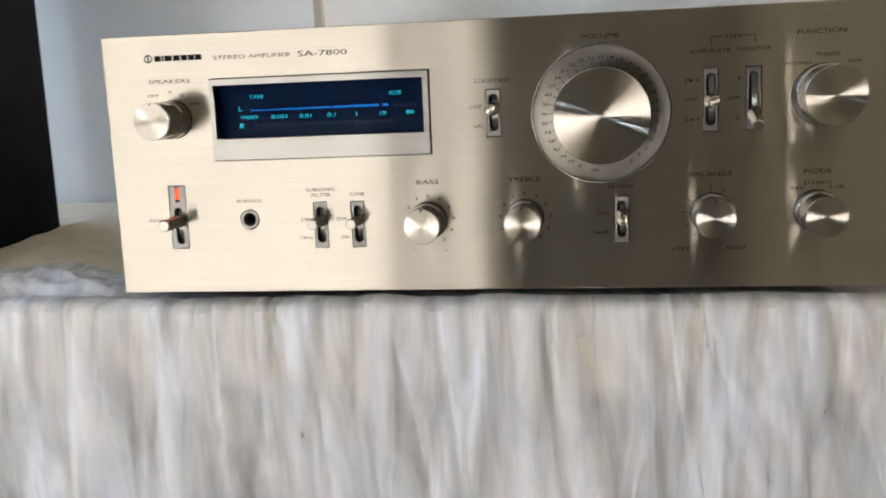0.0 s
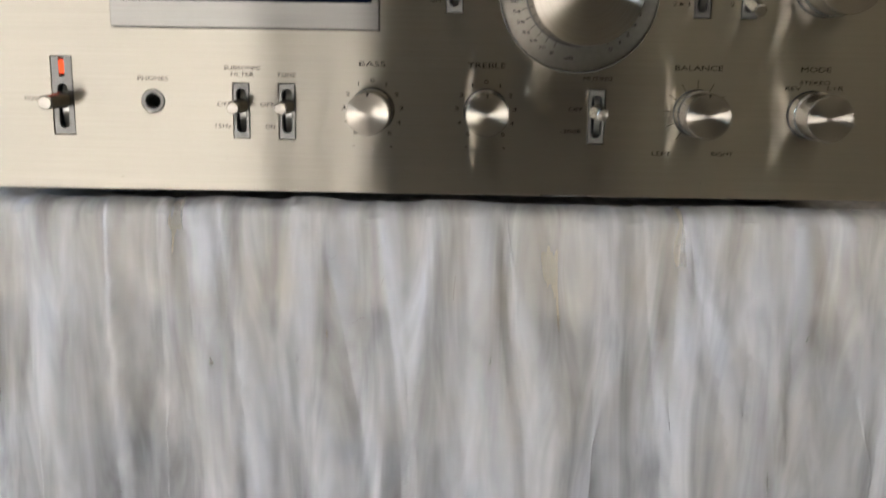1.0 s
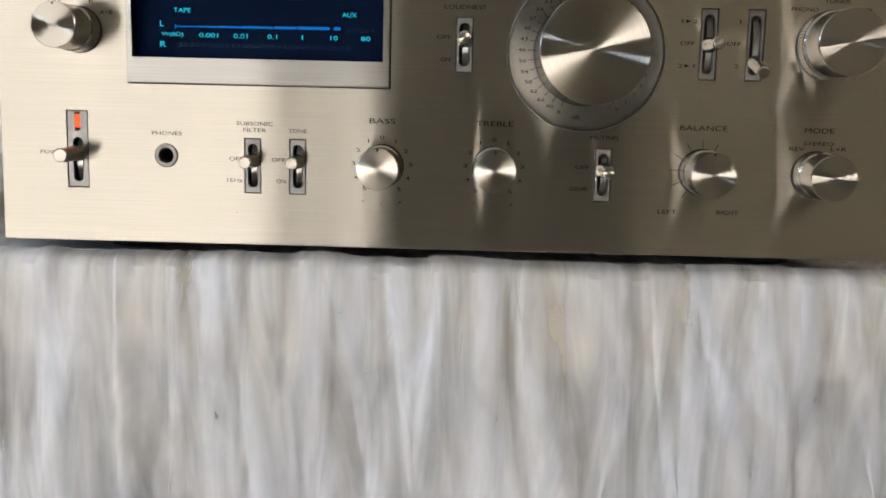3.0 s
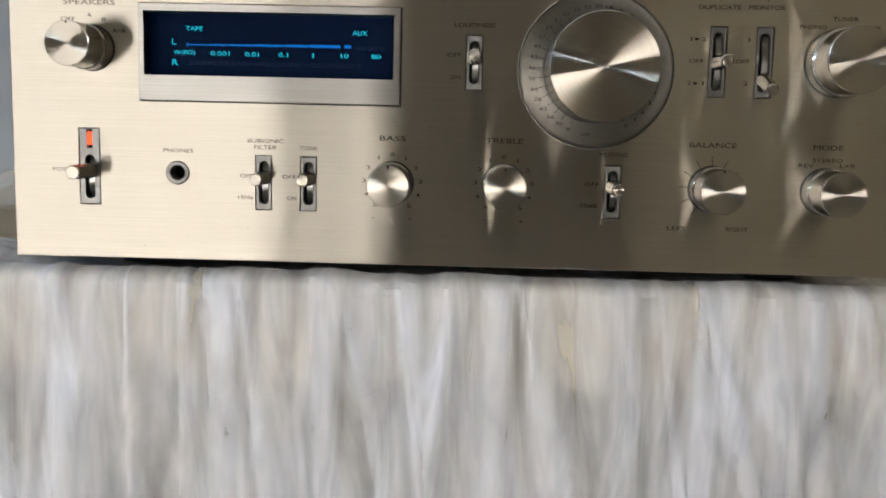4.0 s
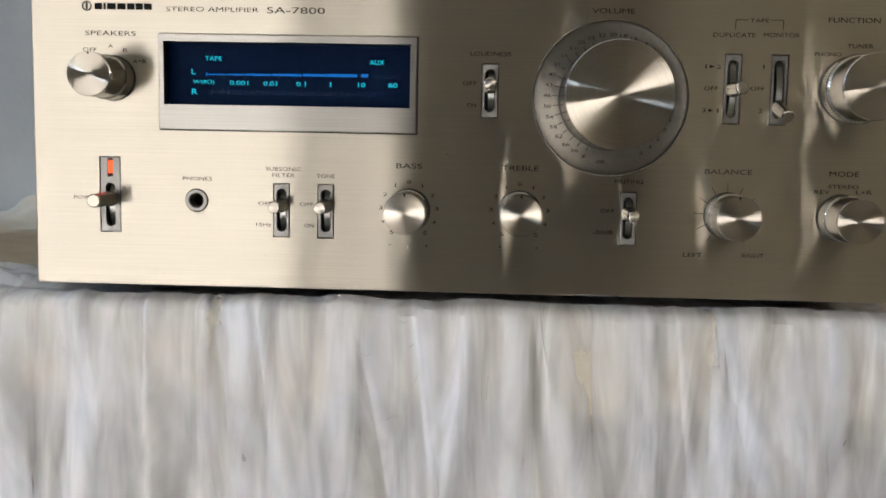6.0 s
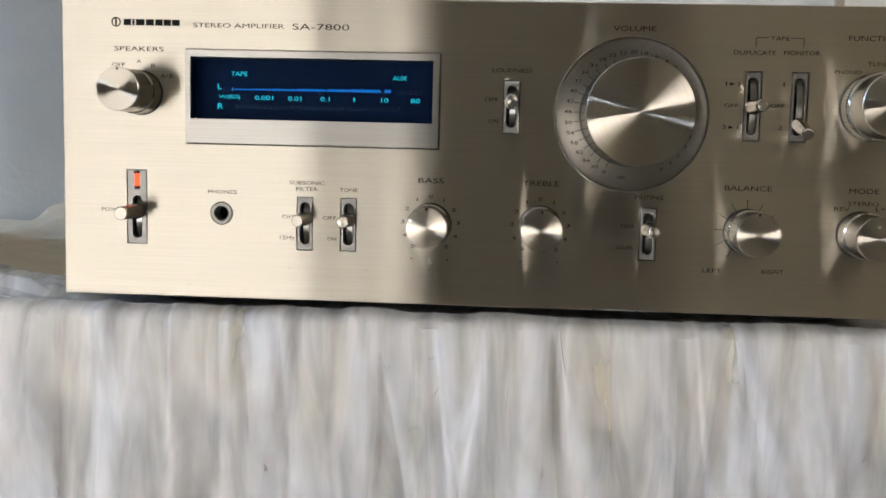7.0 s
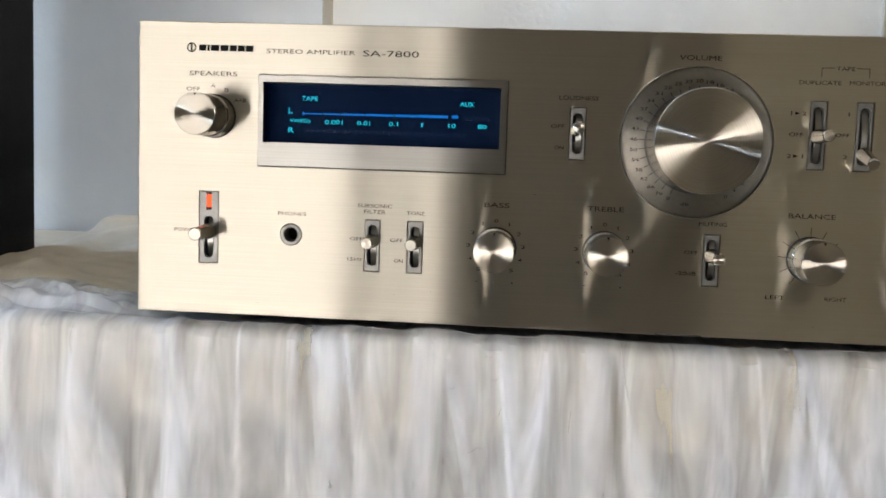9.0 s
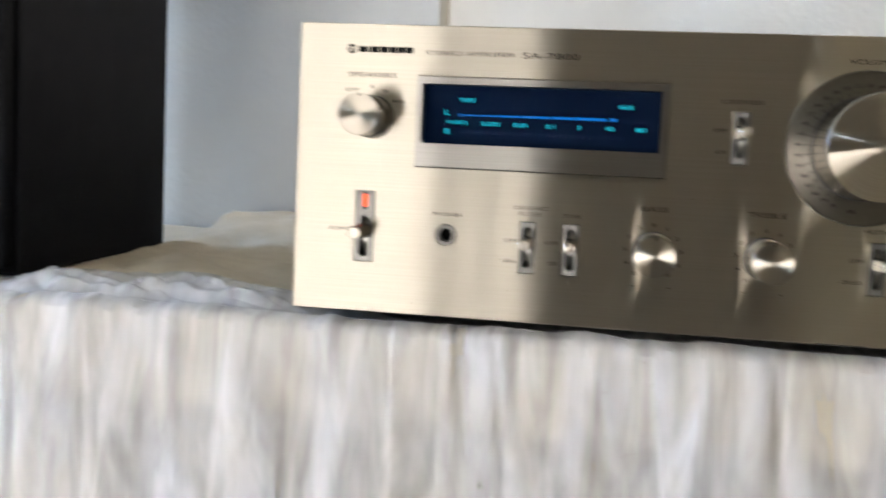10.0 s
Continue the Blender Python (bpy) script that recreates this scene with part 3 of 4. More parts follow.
while x < TX1 - 0.05:
    w = rnd.uniform(0.006, 0.022)
    right.append((x, x + w, x - 0.002, x + 0.6 * w))
    x += w + rnd.uniform(0.014, 0.045)
PLEATS = sorted(left + PLEATS + right)
between = []
for p, q in zip(PLEATS, PLEATS[1:]):
    while q[0] - p[1] > 0.022:                          # slighter folds where the cloth would hang plain
        w = rnd.uniform(0.004, min(0.016, (q[0] - p[1]) * 0.55))
        a = p[1] + rnd.uniform(0.003, 0.009)
        t = rnd.uniform(-0.004, 0.003)
        p = (a, a + w, a + t, a + t + w * rnd.uniform(0.15, 0.7))
        between.append(p)
PLEATS = sorted(PLEATS + between)
SEAMS = (0.224, 0.283)             # folds that lie heavier and stand off with a crisp edge
DROPS = [0.0, 0.0015, 0.003] + [0.006 * k for k in range(1, 30)] + [0.18 + 0.03 * k for k in range(15)]


def row(d, pleats):
    """One level of the hanging cloth, d metres under the edge: (x, offset to the front) along the cloth."""
    f = min(1.6, d / 0.078)
    pts = []
    last, lift = TX0 - 0.004, 0.0
    for a8, b8, a0, b0 in pleats + [(TX1 + 0.004,) * 4]:
        a, b = a0 + (a8 - a0) * f, b0 + (b8 - b0) * f
        kind = math.sin(a8 * 917.0) * 0.5 + 0.5         # most folds run through, some open or close on the way down
        if kind > 0.75:
            b = a + (b - a) * min(1.0, max(0.0, (0.115 - d) / 0.06))
        elif kind > 0.45:
            b = a + (b - a) * min(1.0, max(0.0, (d - 0.012) / 0.05))
        b = max(b, a + 0.0005)
        for k in range(10):
            u = k / 10
            pts.append((last + (a - last) * u, lift * max(0.0, 1 - u / 0.6)))
        step = 0.00022 * min(1.0, 0.25 + d / 0.03) * (5.0 if a8 in SEAMS else 1.0)
        for k in range(5):
            pts.append((a + (b - a) * k / 4, 0.0))
        for k in range(1, 4):
            pts.append((b - (b - a) * k / 4, step))
        for k in range(4):
            pts.append((a + (b - a) * k / 4, 2 * step + 0.0003 * math.sin(math.pi * k / 4)))
        last, lift = b, 2 * step
    return pts


def hang(name, pleats, back, seed):
    """One layer of the doubled cloth, hanging from the table's edge."""
    bm = bmesh.new()
    levels = []
    for d in DROPS:
        line = []
        swell = min(1.0, d / 0.06)
        for x, off in row(d, pleats):
            warp = 0.010 * noise.noise(Vector((x * 20, d * 16, 3.0)))
            wave = 0.0022 * noise.noise(Vector((x * 55, d * 4, 1.0))) + 0.0085 * swell * noise.noise(Vector((x * 26 + d * 5, d * 3.0, 9.0)))
            fine = 0.0004 * noise.noise(Vector((x * 260 + 20 * d, d * 60, seed)))
            fine += 0.0024 * (0.35 - abs(noise.noise(Vector(((x + warp) * 46 + 5 * d, d * 12, seed + 2)))))
            fine += 0.0022 * (0.3 - abs(noise.noise(Vector(((x + warp) * 58 - 34 * d, d * 30, seed + 4)))))
            fine += 0.0010 * (0.3 - abs(noise.noise(Vector(((x - warp) * 120 + 22 * d, d * 26, seed + 8)))))
            fine += 0.0026 * (0.3 - abs(noise.noise(Vector((x * 52 + 48 * d, d * 34, seed + 6))))) * math.exp(-d / 0.09)
            bend = math.exp(-d / 0.0022)
            y = -0.0050 - (wave + fine) * (1 - bend) - 0.0025 * swell
            if y > -0.0035:                             # the table's edge holds the cloth off
                y = -0.0035 + (y + 0.0035) * 0.2
            y += 0.0105 * bend - off + back * (1 - bend)
            z = lump(x, 0.0055) - d + (0.0008 * noise.noise(Vector((x * 70, 2.0, 0))) - 0.0004 * (back > 0)) * bend
            line.append(bm.verts.new((x + (0.0013 * noise.noise(Vector((x * 30, d * 14, 2.0))) + 0.0009 * noise.noise(Vector((x * 12, d * 45, 6.0)))) * swell, y, z)))
        levels.append(line)
    for a, b in zip(levels, levels[1:]):
        for i in range(len(a) - 1):
            bm.faces.new((a[i], a[i + 1], b[i + 1], b[i]))
    part(name, bm, VOILE, cloth, smooth=True)


hang("hanging_side", PLEATS, 0.0, 4.0)

# ---- the loudspeaker ----
SH, SW, SD = 0.42, 0.24, 0.240
speaker = thing("loudspeaker", SPK @ Vector((-SW / 2, SD / 2, TOP + 0.001)), "tall black vinyl loudspeaker standing on the cloth", "loudspeaker")


def speaker_box(x0, x1, y0, y1, z0, z1, bevel):
    b = boxed(x0, x1, y0, y1, z0, z1, bevel=bevel)
    bmesh.ops.transform(b, matrix=SPK, verts=b.verts)
    return b


part("cabinet", speaker_box(-SW, 0, 0.012, SD, TOP + 0.001, SH, 0.002), VINYL, speaker)
part("grille", speaker_box(-SW + 0.004, -0.004, 0.0, 0.0135, TOP + 0.006, SH - 0.005, 0.004), GRILLE, speaker, "black cloth grille")
part("badge", speaker_box(-0.035, -0.022, -0.0012, 0.0005, TOP + 0.014, TOP + 0.018, 0.0004), PLATE, speaker, "small dull metal badge")

# ---- the amplifier ----
W, H = 0.4180, 0.1430
amp = thing("stereo_amplifier", (W / 2, 0.18, TOP), "brushed aluminium stereo amplifier with turned knobs, switched on", "amplifier")
part("cover", boxed(0.0045, W - 0.0045, 0.0097, 0.350, 0.0008, H - 0.003, bevel=0.002), COVER, amp, "dark painted steel cover")
for x in (0.05, W - 0.05):
    for y in (0.05, 0.30):
        b = bmesh.new()
        bmesh.ops.create_cone(b, cap_ends=True, segments=32, radius1=0.016, radius2=0.018, depth=0.0035 - TOP - 0.0004,
                              matrix=Matrix.Translation((x, y, (0.0035 + TOP + 0.0004) / 2)))
        part("foot", b, RUBBER, amp, "black rubber foot")

VX, VZ = 0.2705, 0.0920
SWITCHES = [("power", 0.0310, 0.0412, 0.0250, 0.0610), ("sub", 0.1140, 0.1220, 0.0242, 0.0500), ("tone", 0.1350, 0.1430, 0.0242, 0.0500),
            ("loud", 0.2110, 0.2190, 0.0820, 0.1070), ("mute", 0.2765, 0.2845, 0.0242, 0.0492),
            ("dup", 0.3215, 0.3295, 0.0810, 0.1130), ("mon", 0.3425, 0.3505, 0.0810, 0.1130)]
PH = (0.0776, 0.0410)
holes = [rect(0.0603, 0.1818, 0.0737, 0.1187), ring(VX, VZ, 0.0353), ring(*PH, 0.0056, 40)]
holes += [rect(a, b, c, d) for _, a, b, c, d in SWITCHES]
panel = part("front_panel", pierced(rect(0.0004, W - 0.0004, 0.0004, H - 0.0004), holes, 0.0, 0.0096, 0.0004), ALU, amp,
             "horizontally brushed champagne aluminium front panel")
Y = -0.00012

# display window
part("bezel", pierced(rect(0.0611, 0.1810, 0.0745, 0.1179), [rect(0.0632, 0.1782, 0.0858, 0.1148)], -0.0026, 0.0060, 0.0003), BEZEL, amp,
     "raised brushed aluminium display frame")
part("window_gap", boxed(0.0604, 0.1817, 0.0030, 0.0038, 0.0738, 0.0746), DARKLINE, amp)
part("window_gap", boxed(0.0604, 0.1817, 0.0030, 0.0038, 0.1178, 0.1186), DARKLINE, amp)
part("window_gap", boxed(0.0604, 0.0612, 0.0030, 0.0038, 0.0746, 0.1178), DARKLINE, amp)
part("window_gap", boxed(0.1809, 0.1817, 0.0030, 0.0038, 0.0746, 0.1178), DARKLINE, amp)
tube = part("display_tube", boxed(0.0612, 0.1808, 0.0068, 0.0090, 0.0838, 0.1166), NAVY, amp, "dark blue fluorescent display")
YD = 0.0066
for s, x, z, w, h in (("TAPE", 86.0, 107.3, 8.0, 2.0), ("AUX", 162.5, 106.6, 6.8, 2.1), ("L", 76.6, 101.2, 1.9, 2.6), ("W(8Ω)", 81.3, 96.3, 10.2, 2.3), ("0.001", 98.0, 96.3, 8.8, 2.0),
                      ("0.01", 112.7, 96.2, 6.4, 2.0), ("0.1", 127.2, 96.2, 4.4, 2.0), ("1", 141.0, 96.2, 0.6, 2.0), ("10", 155.5, 96.2, 3.4, 2.0),
                      ("80", 170.0, 96.2, 4.3, 2.0), ("R", 77.0, 91.9, 2.6, 2.6)):
    word(s, 0.216 + (x / 1000 - 0.216) * 1.0145, 0.069 + (z / 1000 - 0.069) * 1.0145, w / 1000, h / 1000, YD, CYAN, tube, "glowing_lettering")
# glowing strips in place of a blue reflection along the upper row
for k, (a, b) in enumerate(((83, 92), (92.4, 101), (101.4, 113), (113.5, 127.5), (128.2, 139), (139.5, 154), (156, 159))):
    part("blue_streak", boxed(a / 1000 - 0.0015, b / 1000 - 0.0015, YD, YD + 0.0003, 0.1002, 0.1002 + 0.0005 + 0.00016 * k), BLUE, tube)

DIM = glowing("unlit_segment", (0.0, 0.03, 0.16), 0.022, (0.0015, 0.004, 0.012))
for k in range(30):                                     # unlit segments of the lower row
    x = 0.0815 + 0.0027 * k
    part("level_segment", boxed(x, x + 0.0020, YD, YD + 0.0003, 0.0913, 0.0931), DIM, tube)
for k in range(5):                                      # and past the end of the blue streak
    x = 0.1600 + 0.0027 * k
    part("level_segment", boxed(x, x + 0.0020, YD, YD + 0.0003, 0.0995, 0.1013), DIM, tube)
# small upright tick at the streak's left end
part("blue_streak", boxed(0.0806, 0.0811, YD, YD + 0.0003, 0.0996, 0.1013), BLUE, tube)

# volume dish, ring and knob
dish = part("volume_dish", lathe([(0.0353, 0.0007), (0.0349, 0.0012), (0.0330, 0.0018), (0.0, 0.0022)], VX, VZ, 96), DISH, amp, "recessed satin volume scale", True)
part("dish_rim", lathe([(0.03525, 0.0009), (0.03525, -0.0001), (0.0354, -0.0003), (0.0357, -0.0003), (0.0359, 0.0001)], VX, VZ, 96), CHROME, amp, "", True)
SCALE = ["∞", "70", "66", "62", "58", "54", "50", "46", "43", "40", "37", "34", "31", "28", "25", "22", "20", "18", "16", "14", "12", "10", "9", "8",
         "7", "6", "5", "4", "3", "2", "1", "0"]
for k, s in enumerate(SCALE):
    a = radians(-157 + k * 9.85)
    sx, sz = VX + 0.0290 * math.sin(a), VZ + 0.0290 * math.cos(a)
    word(s, sx, sz, 0.0034 if len(s) == 2 else 0.0006 if s == "1" else 0.0017, 0.0016, 0.0016, INK, dish, "scale_number")
    r0, r1 = 0.0238, 0.0266
    stroke(dish, INK, (VX + r0 * math.sin(a), VZ + r0 * math.cos(a)), (VX + r1 * math.sin(a), VZ + r1 * math.cos(a)), 0.00028, 0.0016, "scale_tick")
word("dB", VX - 0.0035, VZ - 0.0290, 0.0040, 0.0016, 0.0016, INK, dish, "scale_number")


def knob(name, x, z, r, depth, grooves, label, notch=0.0, knurled=False):
    """A turned aluminium knob: stepped skirt, bright chamfers and a spun cap."""
    base = r * (1.045 if grooves else 1.004)
    prof = [(base * 0.90, 0.0028), (base * 0.90, -0.0012), (base - 0.0003, -0.0013), (base, -0.0017)]
    if grooves:
        s0 = -depth * 0.36
        prof += [(base, s0 + 0.0003), (base - 0.0004, s0), (r + 0.0001, s0), (r - 0.0003, s0 - 0.0003), (r - 0.0003, s0 - 0.0008), (r, s0 - 0.0011)]
    prof += [(r, -depth + 0.0006), (r - 0.0003, -depth + 0.0002)]
    prof += [(r - 0.0004, -depth + 0.0001), (r - 0.0004, -depth + 0.0006)]
    body = part(name, lathe(prof, x, z, 72), SIDE, amp, label, True)
    part("cap", lathe([(r - 0.0004, -depth + 0.0006), (r - 0.0003, -depth + 0.00003), (0.0, -depth)], x, z, 72), TURNED, body, "spun aluminium cap", True)
    if notch:
        b = bmesh.new()
        f = [b.verts.new((x + dx, -depth - 0.0001, z + dz)) for dx, dz in ((-0.0007, r - 0.0004), (0.0007, r - 0.0004), (0.0, r - notch))]
        b.faces.new(f)
        part("pointer", b, INK, body)
    part("edge_ring", lathe([(r + 0.00004, -depth + 0.0008), (r - 0.0001, -depth + 0.0003), (r - 0.0003, -depth)], x, z, 72), CHROME, body, "polished chamfer", True)
    if grooves == 2:
        part("edge_ring", lathe([(base + 0.00005, -depth * 0.36 + 0.0005), (base - 0.0004, -depth * 0.36 - 0.00005)], x, z, 72), CHROME, body, "polished chamfer", True)
    if knurled:
        b = bmesh.new()
        n, y0, y1 = 140, -0.0022, -depth * 0.36 + 0.0012
        rows = [[b.verts.new((x + (base + 0.0004 * (i % 2)) * math.sin(2 * math.pi * i / n), y, z + (base + 0.0004 * (i % 2)) * math.cos(2 * math.pi * i / n)))
                 for i in range(n)] for y in (y0, y1)]
        for i in range(n):
            j = (i + 1) % n
            b.faces.new((rows[0][i], rows[0][j], rows[1][j], rows[1][i]))
        part("knurled_grip", b, SIDE, body, "finely knurled grip ring")
    # flat dark ring in place of the shade behind the knob's skirt
    part("shade_ring", lathe([(base + 0.0004, -0.0001), (base + 0.0004, -0.0004), (base * 0.88, -0.0004)], x, z, 72), DARKLINE, body)
    return body


knob("volume_knob", VX, VZ, 0.0235, 0.0330, 0, "large turned aluminium volume knob")
knob("speaker_knob", 0.0385, 0.0975, 0.0098, 0.0290, 1, "turned aluminium selector knob", 0.0016)
knob("bass_knob", 0.1782, 0.0385, 0.0094, 0.0250, 1, "turned aluminium tone knob", 0.0022)
knob("treble_knob", 0.2300, 0.0387, 0.0094, 0.0250, 1, "turned aluminium tone knob", 0.0022)
knob("balance_knob", 0.3257, 0.0393, 0.0099, 0.0232, 2, "turned aluminium balance knob", 0.0018)
knob("mode_knob", 0.3775, 0.0393, 0.0101, 0.0248, 2, "turned aluminium mode knob")
knob("function_knob", 0.3800, 0.0975, 0.0145, 0.0270, 2, "large turned aluminium function knob", 0.0, True)

# lever switches
def arc_band(x0, x1, z0, z1, y_end, y_mid, n=12):
    """A strip that bulges to the front half-way up."""
    bm = bmesh.new()
    for j in range(n + 1):
        u = 2 * j / n - 1
        y = y_mid + (y_end - y_mid) * u * u
        for x, dy in ((x0, 0.0), (x1, 0.0), (x1, 0.0006), (x0, 0.0006)):
            bm.verts.new((x, y + dy, z0 + (z1 - z0) * j / n))
    bm.verts.ensure_lookup_table()
    for j in range(n):
        for k in range(4):
            q = (k + 1) % 4
            bm.faces.new([bm.verts[i] for i in (4 * j + k, 4 * j + q, 4 * j + 4 + q, 4 * j + 4 + k)])
    for j in (0, n):
        bm.faces.new([bm.verts[4 * j + k] for k in range(4)])
    return bm


LEVER = {"power": (0.0410, 0.0, 0.0205, 0.0034), "sub": (0.0396, 0.0, 0.0175, 0.0030), "tone": (0.0396, 0.0, 0.0175, 0.0030), "loud": (0.0966, 0.0, 0.0180, 0.0030),
         "mute": (0.0390, 0.0, 0.0195, 0.0030), "dup": (0.0966, 0.0, 0.0185, 0.0030), "mon": (0.0895, -18.0, 0.0168, 0.0029)}
for key, x0, x1, z0, z1 in SWITCHES:
    cx = (x0 + x1) / 2
    top = z1 - 0.0125 if key == "power" else z1 - 0.0026
    slot = stadium(cx, z0 + 0.0028, top, 0.0024)
    cut = [slot] + ([rect(cx - 0.0013, cx + 0.0013, z1 - 0.0096, z1 - 0.0008)] if key == "power" else [])
    sw = part("lever_switch", pierced(rect(x0 + 0.0006, x1 - 0.0006, z0 + 0.0006, z1 - 0.0006), cut, 0.0002, 0.0030, 0.0002), PLATE, amp, "satin grey slotted switch plate")
    part("slot", boxed(x0, x1, 0.0044, 0.0052, z0, z1), SLOT, sw)
    zc, tilt, length, rad = LEVER[key]
    part("drum", arc_band(cx - 0.0008, cx + 0.0019, z0 + 0.003, top - 0.0002, 0.0040, 0.0008), DRUM, sw, "curved satin metal strip behind the slot", True)
    b = lathe([(rad * 0.55, 0.0025), (rad * 0.55, -0.0008), (rad * 1.12, -0.0009), (rad * 1.16, -0.0013), (rad * 1.16, -0.0024), (rad * 1.06, -0.0030),
               (rad * 0.93, -length + 0.0005), (rad * 0.93 - 0.0004, -length), (0, -length - 0.0003)], cx, zc, 32)
    bmesh.ops.transform(b, matrix=Matrix.Translation((cx, 0, zc)) @ Matrix.Rotation(radians(-tilt), 4, "X") @ Matrix.Translation((-cx, 0, -zc)), verts=b.verts)
    lever = part("lever", b, LEVER_METAL, sw, "turned aluminium lever", True)
    lever.data.materials.append(TURNED)
    for poly in lever.data.polygons:
        if poly.normal.y < -0.9:
            poly.material_index = 1
    if key == "power":
        part("indicator", boxed(cx - 0.0012, cx + 0.0012, 0.0004, 0.0040, z1 - 0.0080, z1 - 0.0020), RED, sw, "glowing red power indicator")

# headphone socket
socket = part("headphone_socket", lathe([(0.0052, 0.004), (0.0052, -0.0003), (0.0050, -0.0006), (0.0037, -0.0006), (0.0034, -0.0002), (0.0034, 0.0088)], *PH, 48), PLATE, amp, "", True)
part("socket_hole", lathe([(0.0038, 0.0086), (0.0, 0.0086)], *PH, 32), INK, socket)

# printed lettering
for s, x, z, w, h in (("SPEAKERS", 37.5, 118.2, 24.0, 2.2), ("OFF", 27.5, 110.6, 6.6, 1.8), ("A", 37.5, 112.4, 2.2, 1.8), ("B", 44.3, 110.4, 2.1, 1.8), ("A+B", 51.0, 105.6, 6.0, 1.8),
                      ("POWER", 24.3, 41.4, 11.5, 1.8), ("OFF", 29.6, 38.3, 5.6, 1.7), ("PHONES", 78.0, 51.3, 14.0, 1.8), ("SUBSONIC", 119.0, 56.6, 16.8, 1.8), ("FILTER", 119.0, 53.7, 10.6, 1.8),
                      ("TONE", 139.0, 53.7, 8.6, 1.8), ("OFF", 110.2, 40.2, 6.4, 1.8), ("15Hz", 109.6, 30.2, 7.2, 1.8), ("OFF", 130.0, 40.2, 6.4, 1.8), ("ON", 131.2, 30.2, 4.3, 1.8),
                      ("BASS", 178.2, 59.2, 12.0, 2.3), ("TREBLE", 230.0, 59.2, 17.2, 2.3), ("LOUDNESS", 215.0, 111.3, 18.6, 1.9), ("OFF", 205.6, 97.8, 6.4, 1.8), ("ON", 206.6, 87.8, 4.3, 1.8),
                      ("MUTING", 280.4, 54.0, 13.0, 1.9), ("OFF", 270.9, 40.2, 6.4, 1.8), ("-20dB", 269.0, 30.2, 9.6, 1.8), ("VOLUME", 270.5, 131.4, 19.5, 2.3),
                      ("DUPLICATE", 325.3, 121.4, 19.0, 1.9), ("MONITOR", 346.5, 121.6, 16.2, 1.9), ("TAPE", 336.3, 128.0, 8.6, 1.8), ("1", 313.2, 107.1, 0.6, 1.8), ("2", 319.0, 107.1, 1.9, 1.8),
                      ("OFF", 315.9, 97.3, 6.4, 1.8), ("2", 313.2, 87.3, 1.9, 1.8), ("1", 319.4, 87.3, 0.6, 1.8), ("1", 339.2, 107.3, 0.6, 1.8), ("OFF", 336.8, 97.5, 6.4, 1.8), ("2", 338.6, 87.6, 1.9, 1.8),
                      ("BALANCE", 325.7, 59.4, 21.5, 2.3), ("LEFT", 311.0, 20.6, 8.8, 1.9), ("RIGHT", 338.8, 20.8, 10.0, 1.9), ("MODE", 378.2, 59.4, 13.4, 2.3), ("STEREO", 378.2, 53.6, 13.8, 1.8),
                      ("REV", 368.6, 51.0, 7.0, 1.8), ("L+R", 387.6, 51.2, 7.2, 1.8), ("FUNCTION", 378.5, 128.6, 23.0, 2.3), ("TUNER", 381.8, 117.2, 11.6, 1.8), ("PHONO", 367.6, 113.4, 12.0, 1.8),
                      ("AUX", 394.5, 113.6, 6.6, 1.8), ("STEREO AMPLIFIER", 85.6, 129.7, 43.5, 2.1), ("SA-7800", 124.7, 129.7, 27.0, 2.9)):
    word(s, x / 1000, z / 1000, w / 1000, h / 1000, Y, INK, panel)
for tri, d in (((316.0, 107.1), 1), ((316.3, 87.3), 1)):
    b = bmesh.new()
    b.faces.new([b.verts.new((v[0] / 1000, Y, v[1] / 1000)) for v in ((tri[0] - 1.2 * d, tri[1] + 0.8), (tri[0] - 1.2 * d, tri[1] - 0.8), (tri[0] + 1.2 * d, tri[1]))])
    part("arrow_mark", b, INK, panel)
# bracket over the two tape switches
for a, b in (((325.6, 128.2), (331.3, 128.2)), ((341.2, 128.2), (347.0, 128.2)), ((325.6, 128.2), (325.6, 124.0)), ((347.0, 128.2), (347.0, 124.0))):
    stroke(panel, INK, (a[0] / 1000, a[1] / 1000), (b[0] / 1000, b[1] / 1000), 0.0003, Y)
# maker's mark as plain shapes
part("maker_mark", pierced(ring(0.0265, 0.1306, 0.0023, 28), [ring(0.0265, 0.1306, 0.0017, 28)], Y, 0.0002), INK, panel)
stroke(panel, INK, (0.0265, 0.1290), (0.0265, 0.1322), 0.0009, Y, "maker_mark")
for k, w in enumerate((3.6, 1.1, 4.2, 4.0, 3.6, 3.6, 3.8)):
    x0 = (30.2, 34.4, 36.1, 40.9, 45.5, 49.5, 53.5)[k]
    b = bmesh.new()
    b.faces.new([b.verts.new((q[0] / 1000, Y, q[1] / 1000)) for q in ((x0, 129.1), (x0 + w, 129.1), (x0 + w, 132.0), (x0, 132.0))])
    part("maker_mark", b, INK, panel)
# tone scales
for kx, kz in ((0.1782, 0.0385), (0.2300, 0.0387)):
    for k in range(-5, 6):
        a = radians(k * 28.6)
        word(str(abs(k)), kx + 0.0132 * math.sin(a), kz + 0.0132 * math.cos(a), 0.0005 if abs(k) == 1 else 0.0019, 0.0017, Y, INK, panel, "scale_number")
    stroke(panel, INK, (kx - 0.0092, kz - 0.0165), (kx - 0.0080, kz - 0.0165), 0.0003, Y)
    stroke(panel, INK, (kx + 0.0082, kz - 0.0167), (kx + 0.0090, kz - 0.0167), 0.0006, Y)
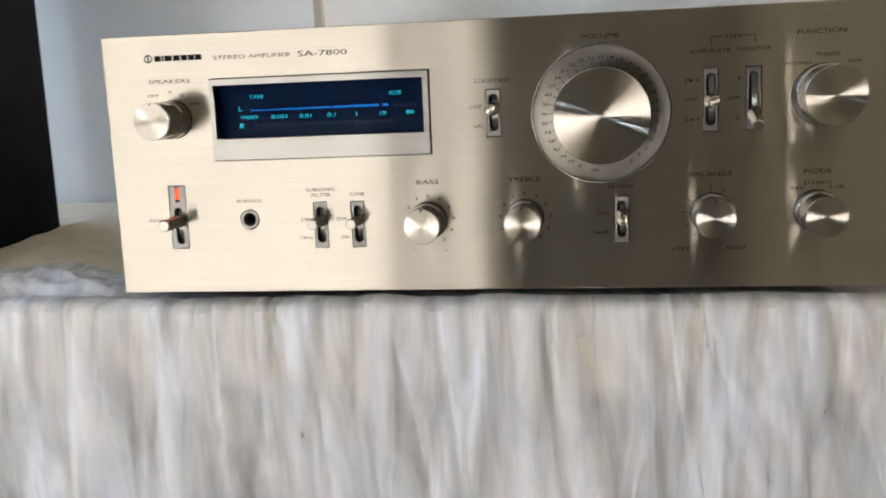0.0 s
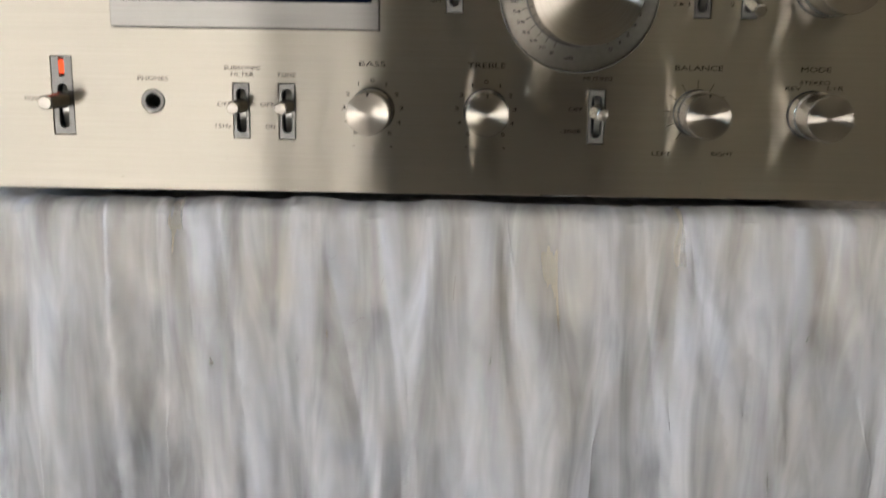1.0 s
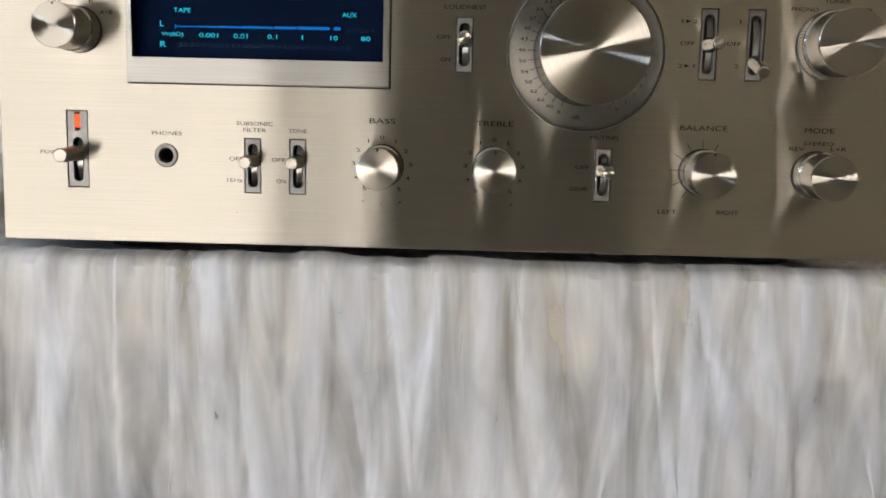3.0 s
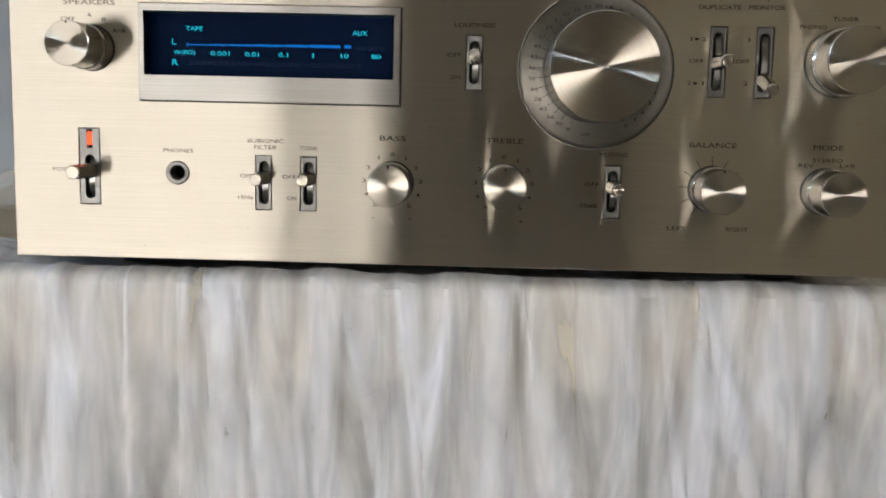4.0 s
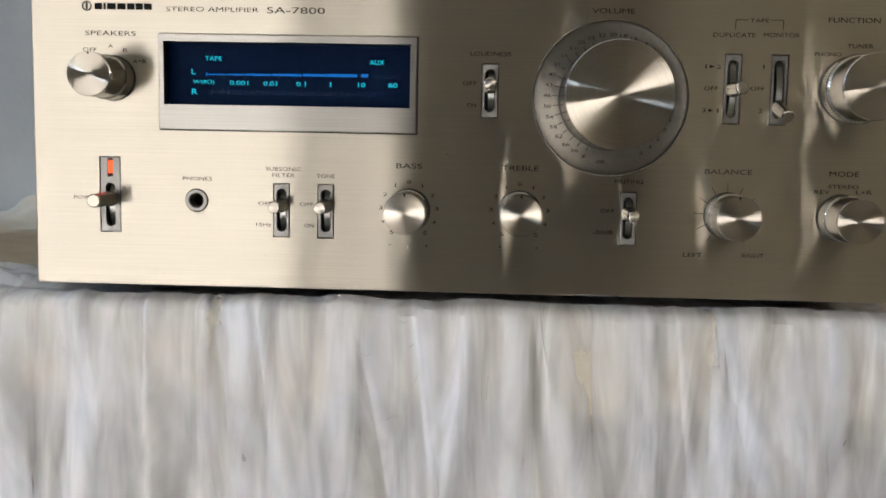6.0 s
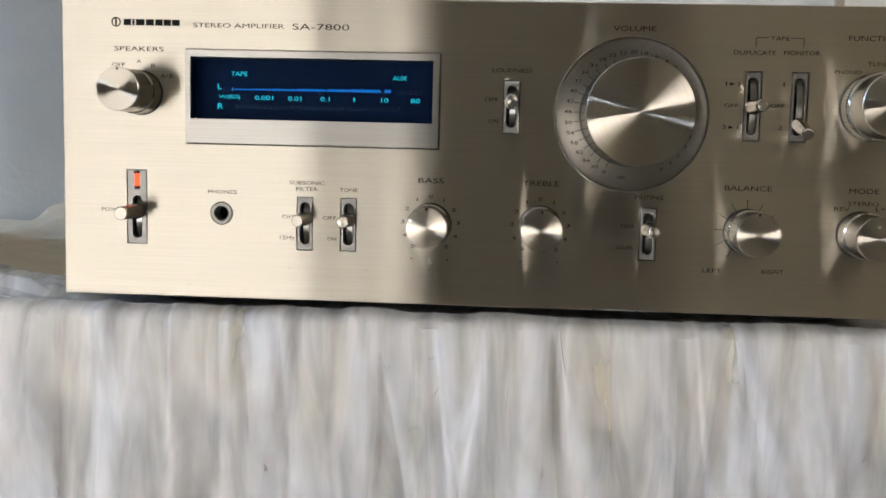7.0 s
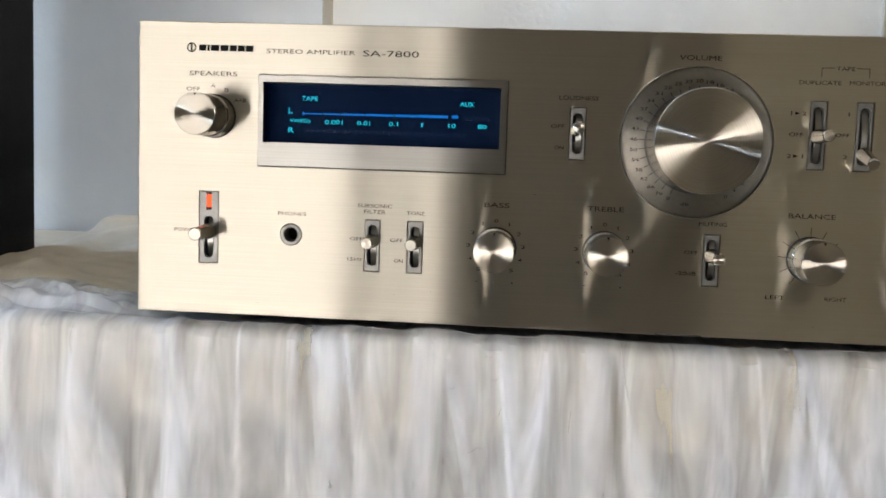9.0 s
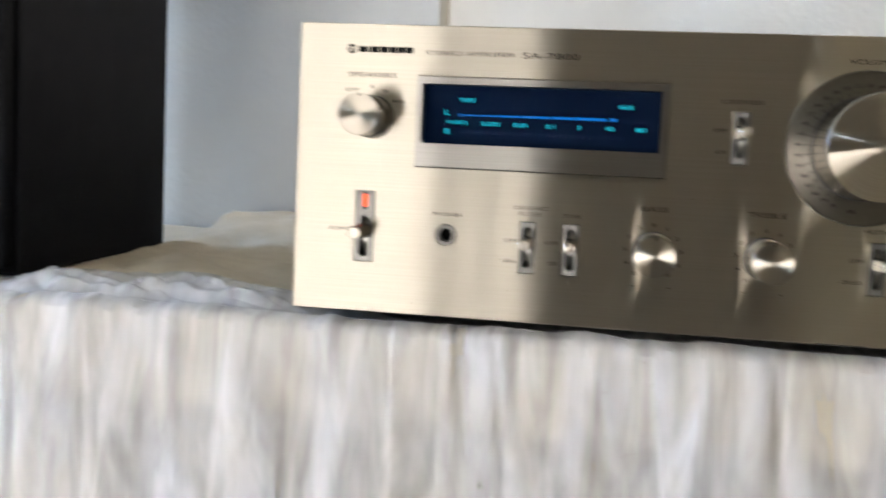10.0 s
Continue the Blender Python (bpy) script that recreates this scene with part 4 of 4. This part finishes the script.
# balance ticks
for k in range(-5, 6):
    a = radians(k * 29)
    stroke(panel, INK, (0.3257 + 0.0108 * math.sin(a), 0.0393 + 0.0108 * math.cos(a)), (0.3257 + 0.0148 * math.sin(a), 0.0393 + 0.0148 * math.cos(a)), 0.00028, Y, "scale_tick")

# wear on the panel: a bare stretch of the lower edge and two small nicks
part("edge_wear", boxed(0.2560, 0.2780, -0.00018, 0.0005, 0.0001, 0.0006), CHROME, panel)
for dx in (0.0, 0.0012):
    stroke(panel, CHROME, (0.1779 + dx, 0.0195), (0.1781 + dx, 0.0218 - dx), 0.00013, Y, "nick")

rnd = random.Random(11)
for k in range(20):                                     # dust and tiny scratches in the brushed face
    x, z = rnd.uniform(0.02, W - 0.01), rnd.choice((rnd.uniform(0.004, 0.022), rnd.uniform(0.060, 0.074), rnd.uniform(0.004, 0.135)))
    if 0.058 < x < 0.184 and z > 0.072:
        continue
    if math.hypot(x - VX, z - VZ) < 0.038:
        continue
    stroke(panel, CHROME if k % 2 else INK, (x, z), (x + rnd.uniform(-0.0005, 0.0007), z + rnd.uniform(-0.0003, 0.0003)), rnd.uniform(0.00008, 0.00018), Y, "speck")

# ---- small marks on the cloth ----
THREAD = mat("dark_thread", (0.22, 0.21, 0.19), 0.9)
for k, (x, z, dx, dz) in enumerate(((0.1835, -0.0400, 0.0028, 0.0050), (0.1725, -0.0585, 0.0070, 0.0026), (0.2170, -0.0420, 0.0008, 0.0110), (0.1770, -0.0130, 0.0040, 0.0003), (0.1600, -0.0290, 0.0035, 0.0004), (0.1810, -0.0240, 0.0030, 0.0008))):
    cu = bpy.data.curves.new("stray_thread", "CURVE")
    cu.dimensions, cu.bevel_depth, cu.bevel_resolution = "3D", 0.00009, 1
    sp = cu.splines.new("POLY")
    sp.points.add(5)
    for i, pt in enumerate(sp.points):
        u = i / 5 - 0.5
        pt.co = (x + dx * u, -0.0105 + 0.0004 * math.sin(5 * u), z + dz * u + 0.0006 * math.sin(7 * u + k), 1)
    tmp = bpy.data.objects.new("stray_thread", cu)
    me = bpy.data.meshes.new_from_object(tmp)
    bpy.data.objects.remove(tmp)
    me.materials.append(THREAD)
    tagged(new("stray_thread", me), "short dark thread caught on the hanging cloth", "thread", "threads on the cloth")
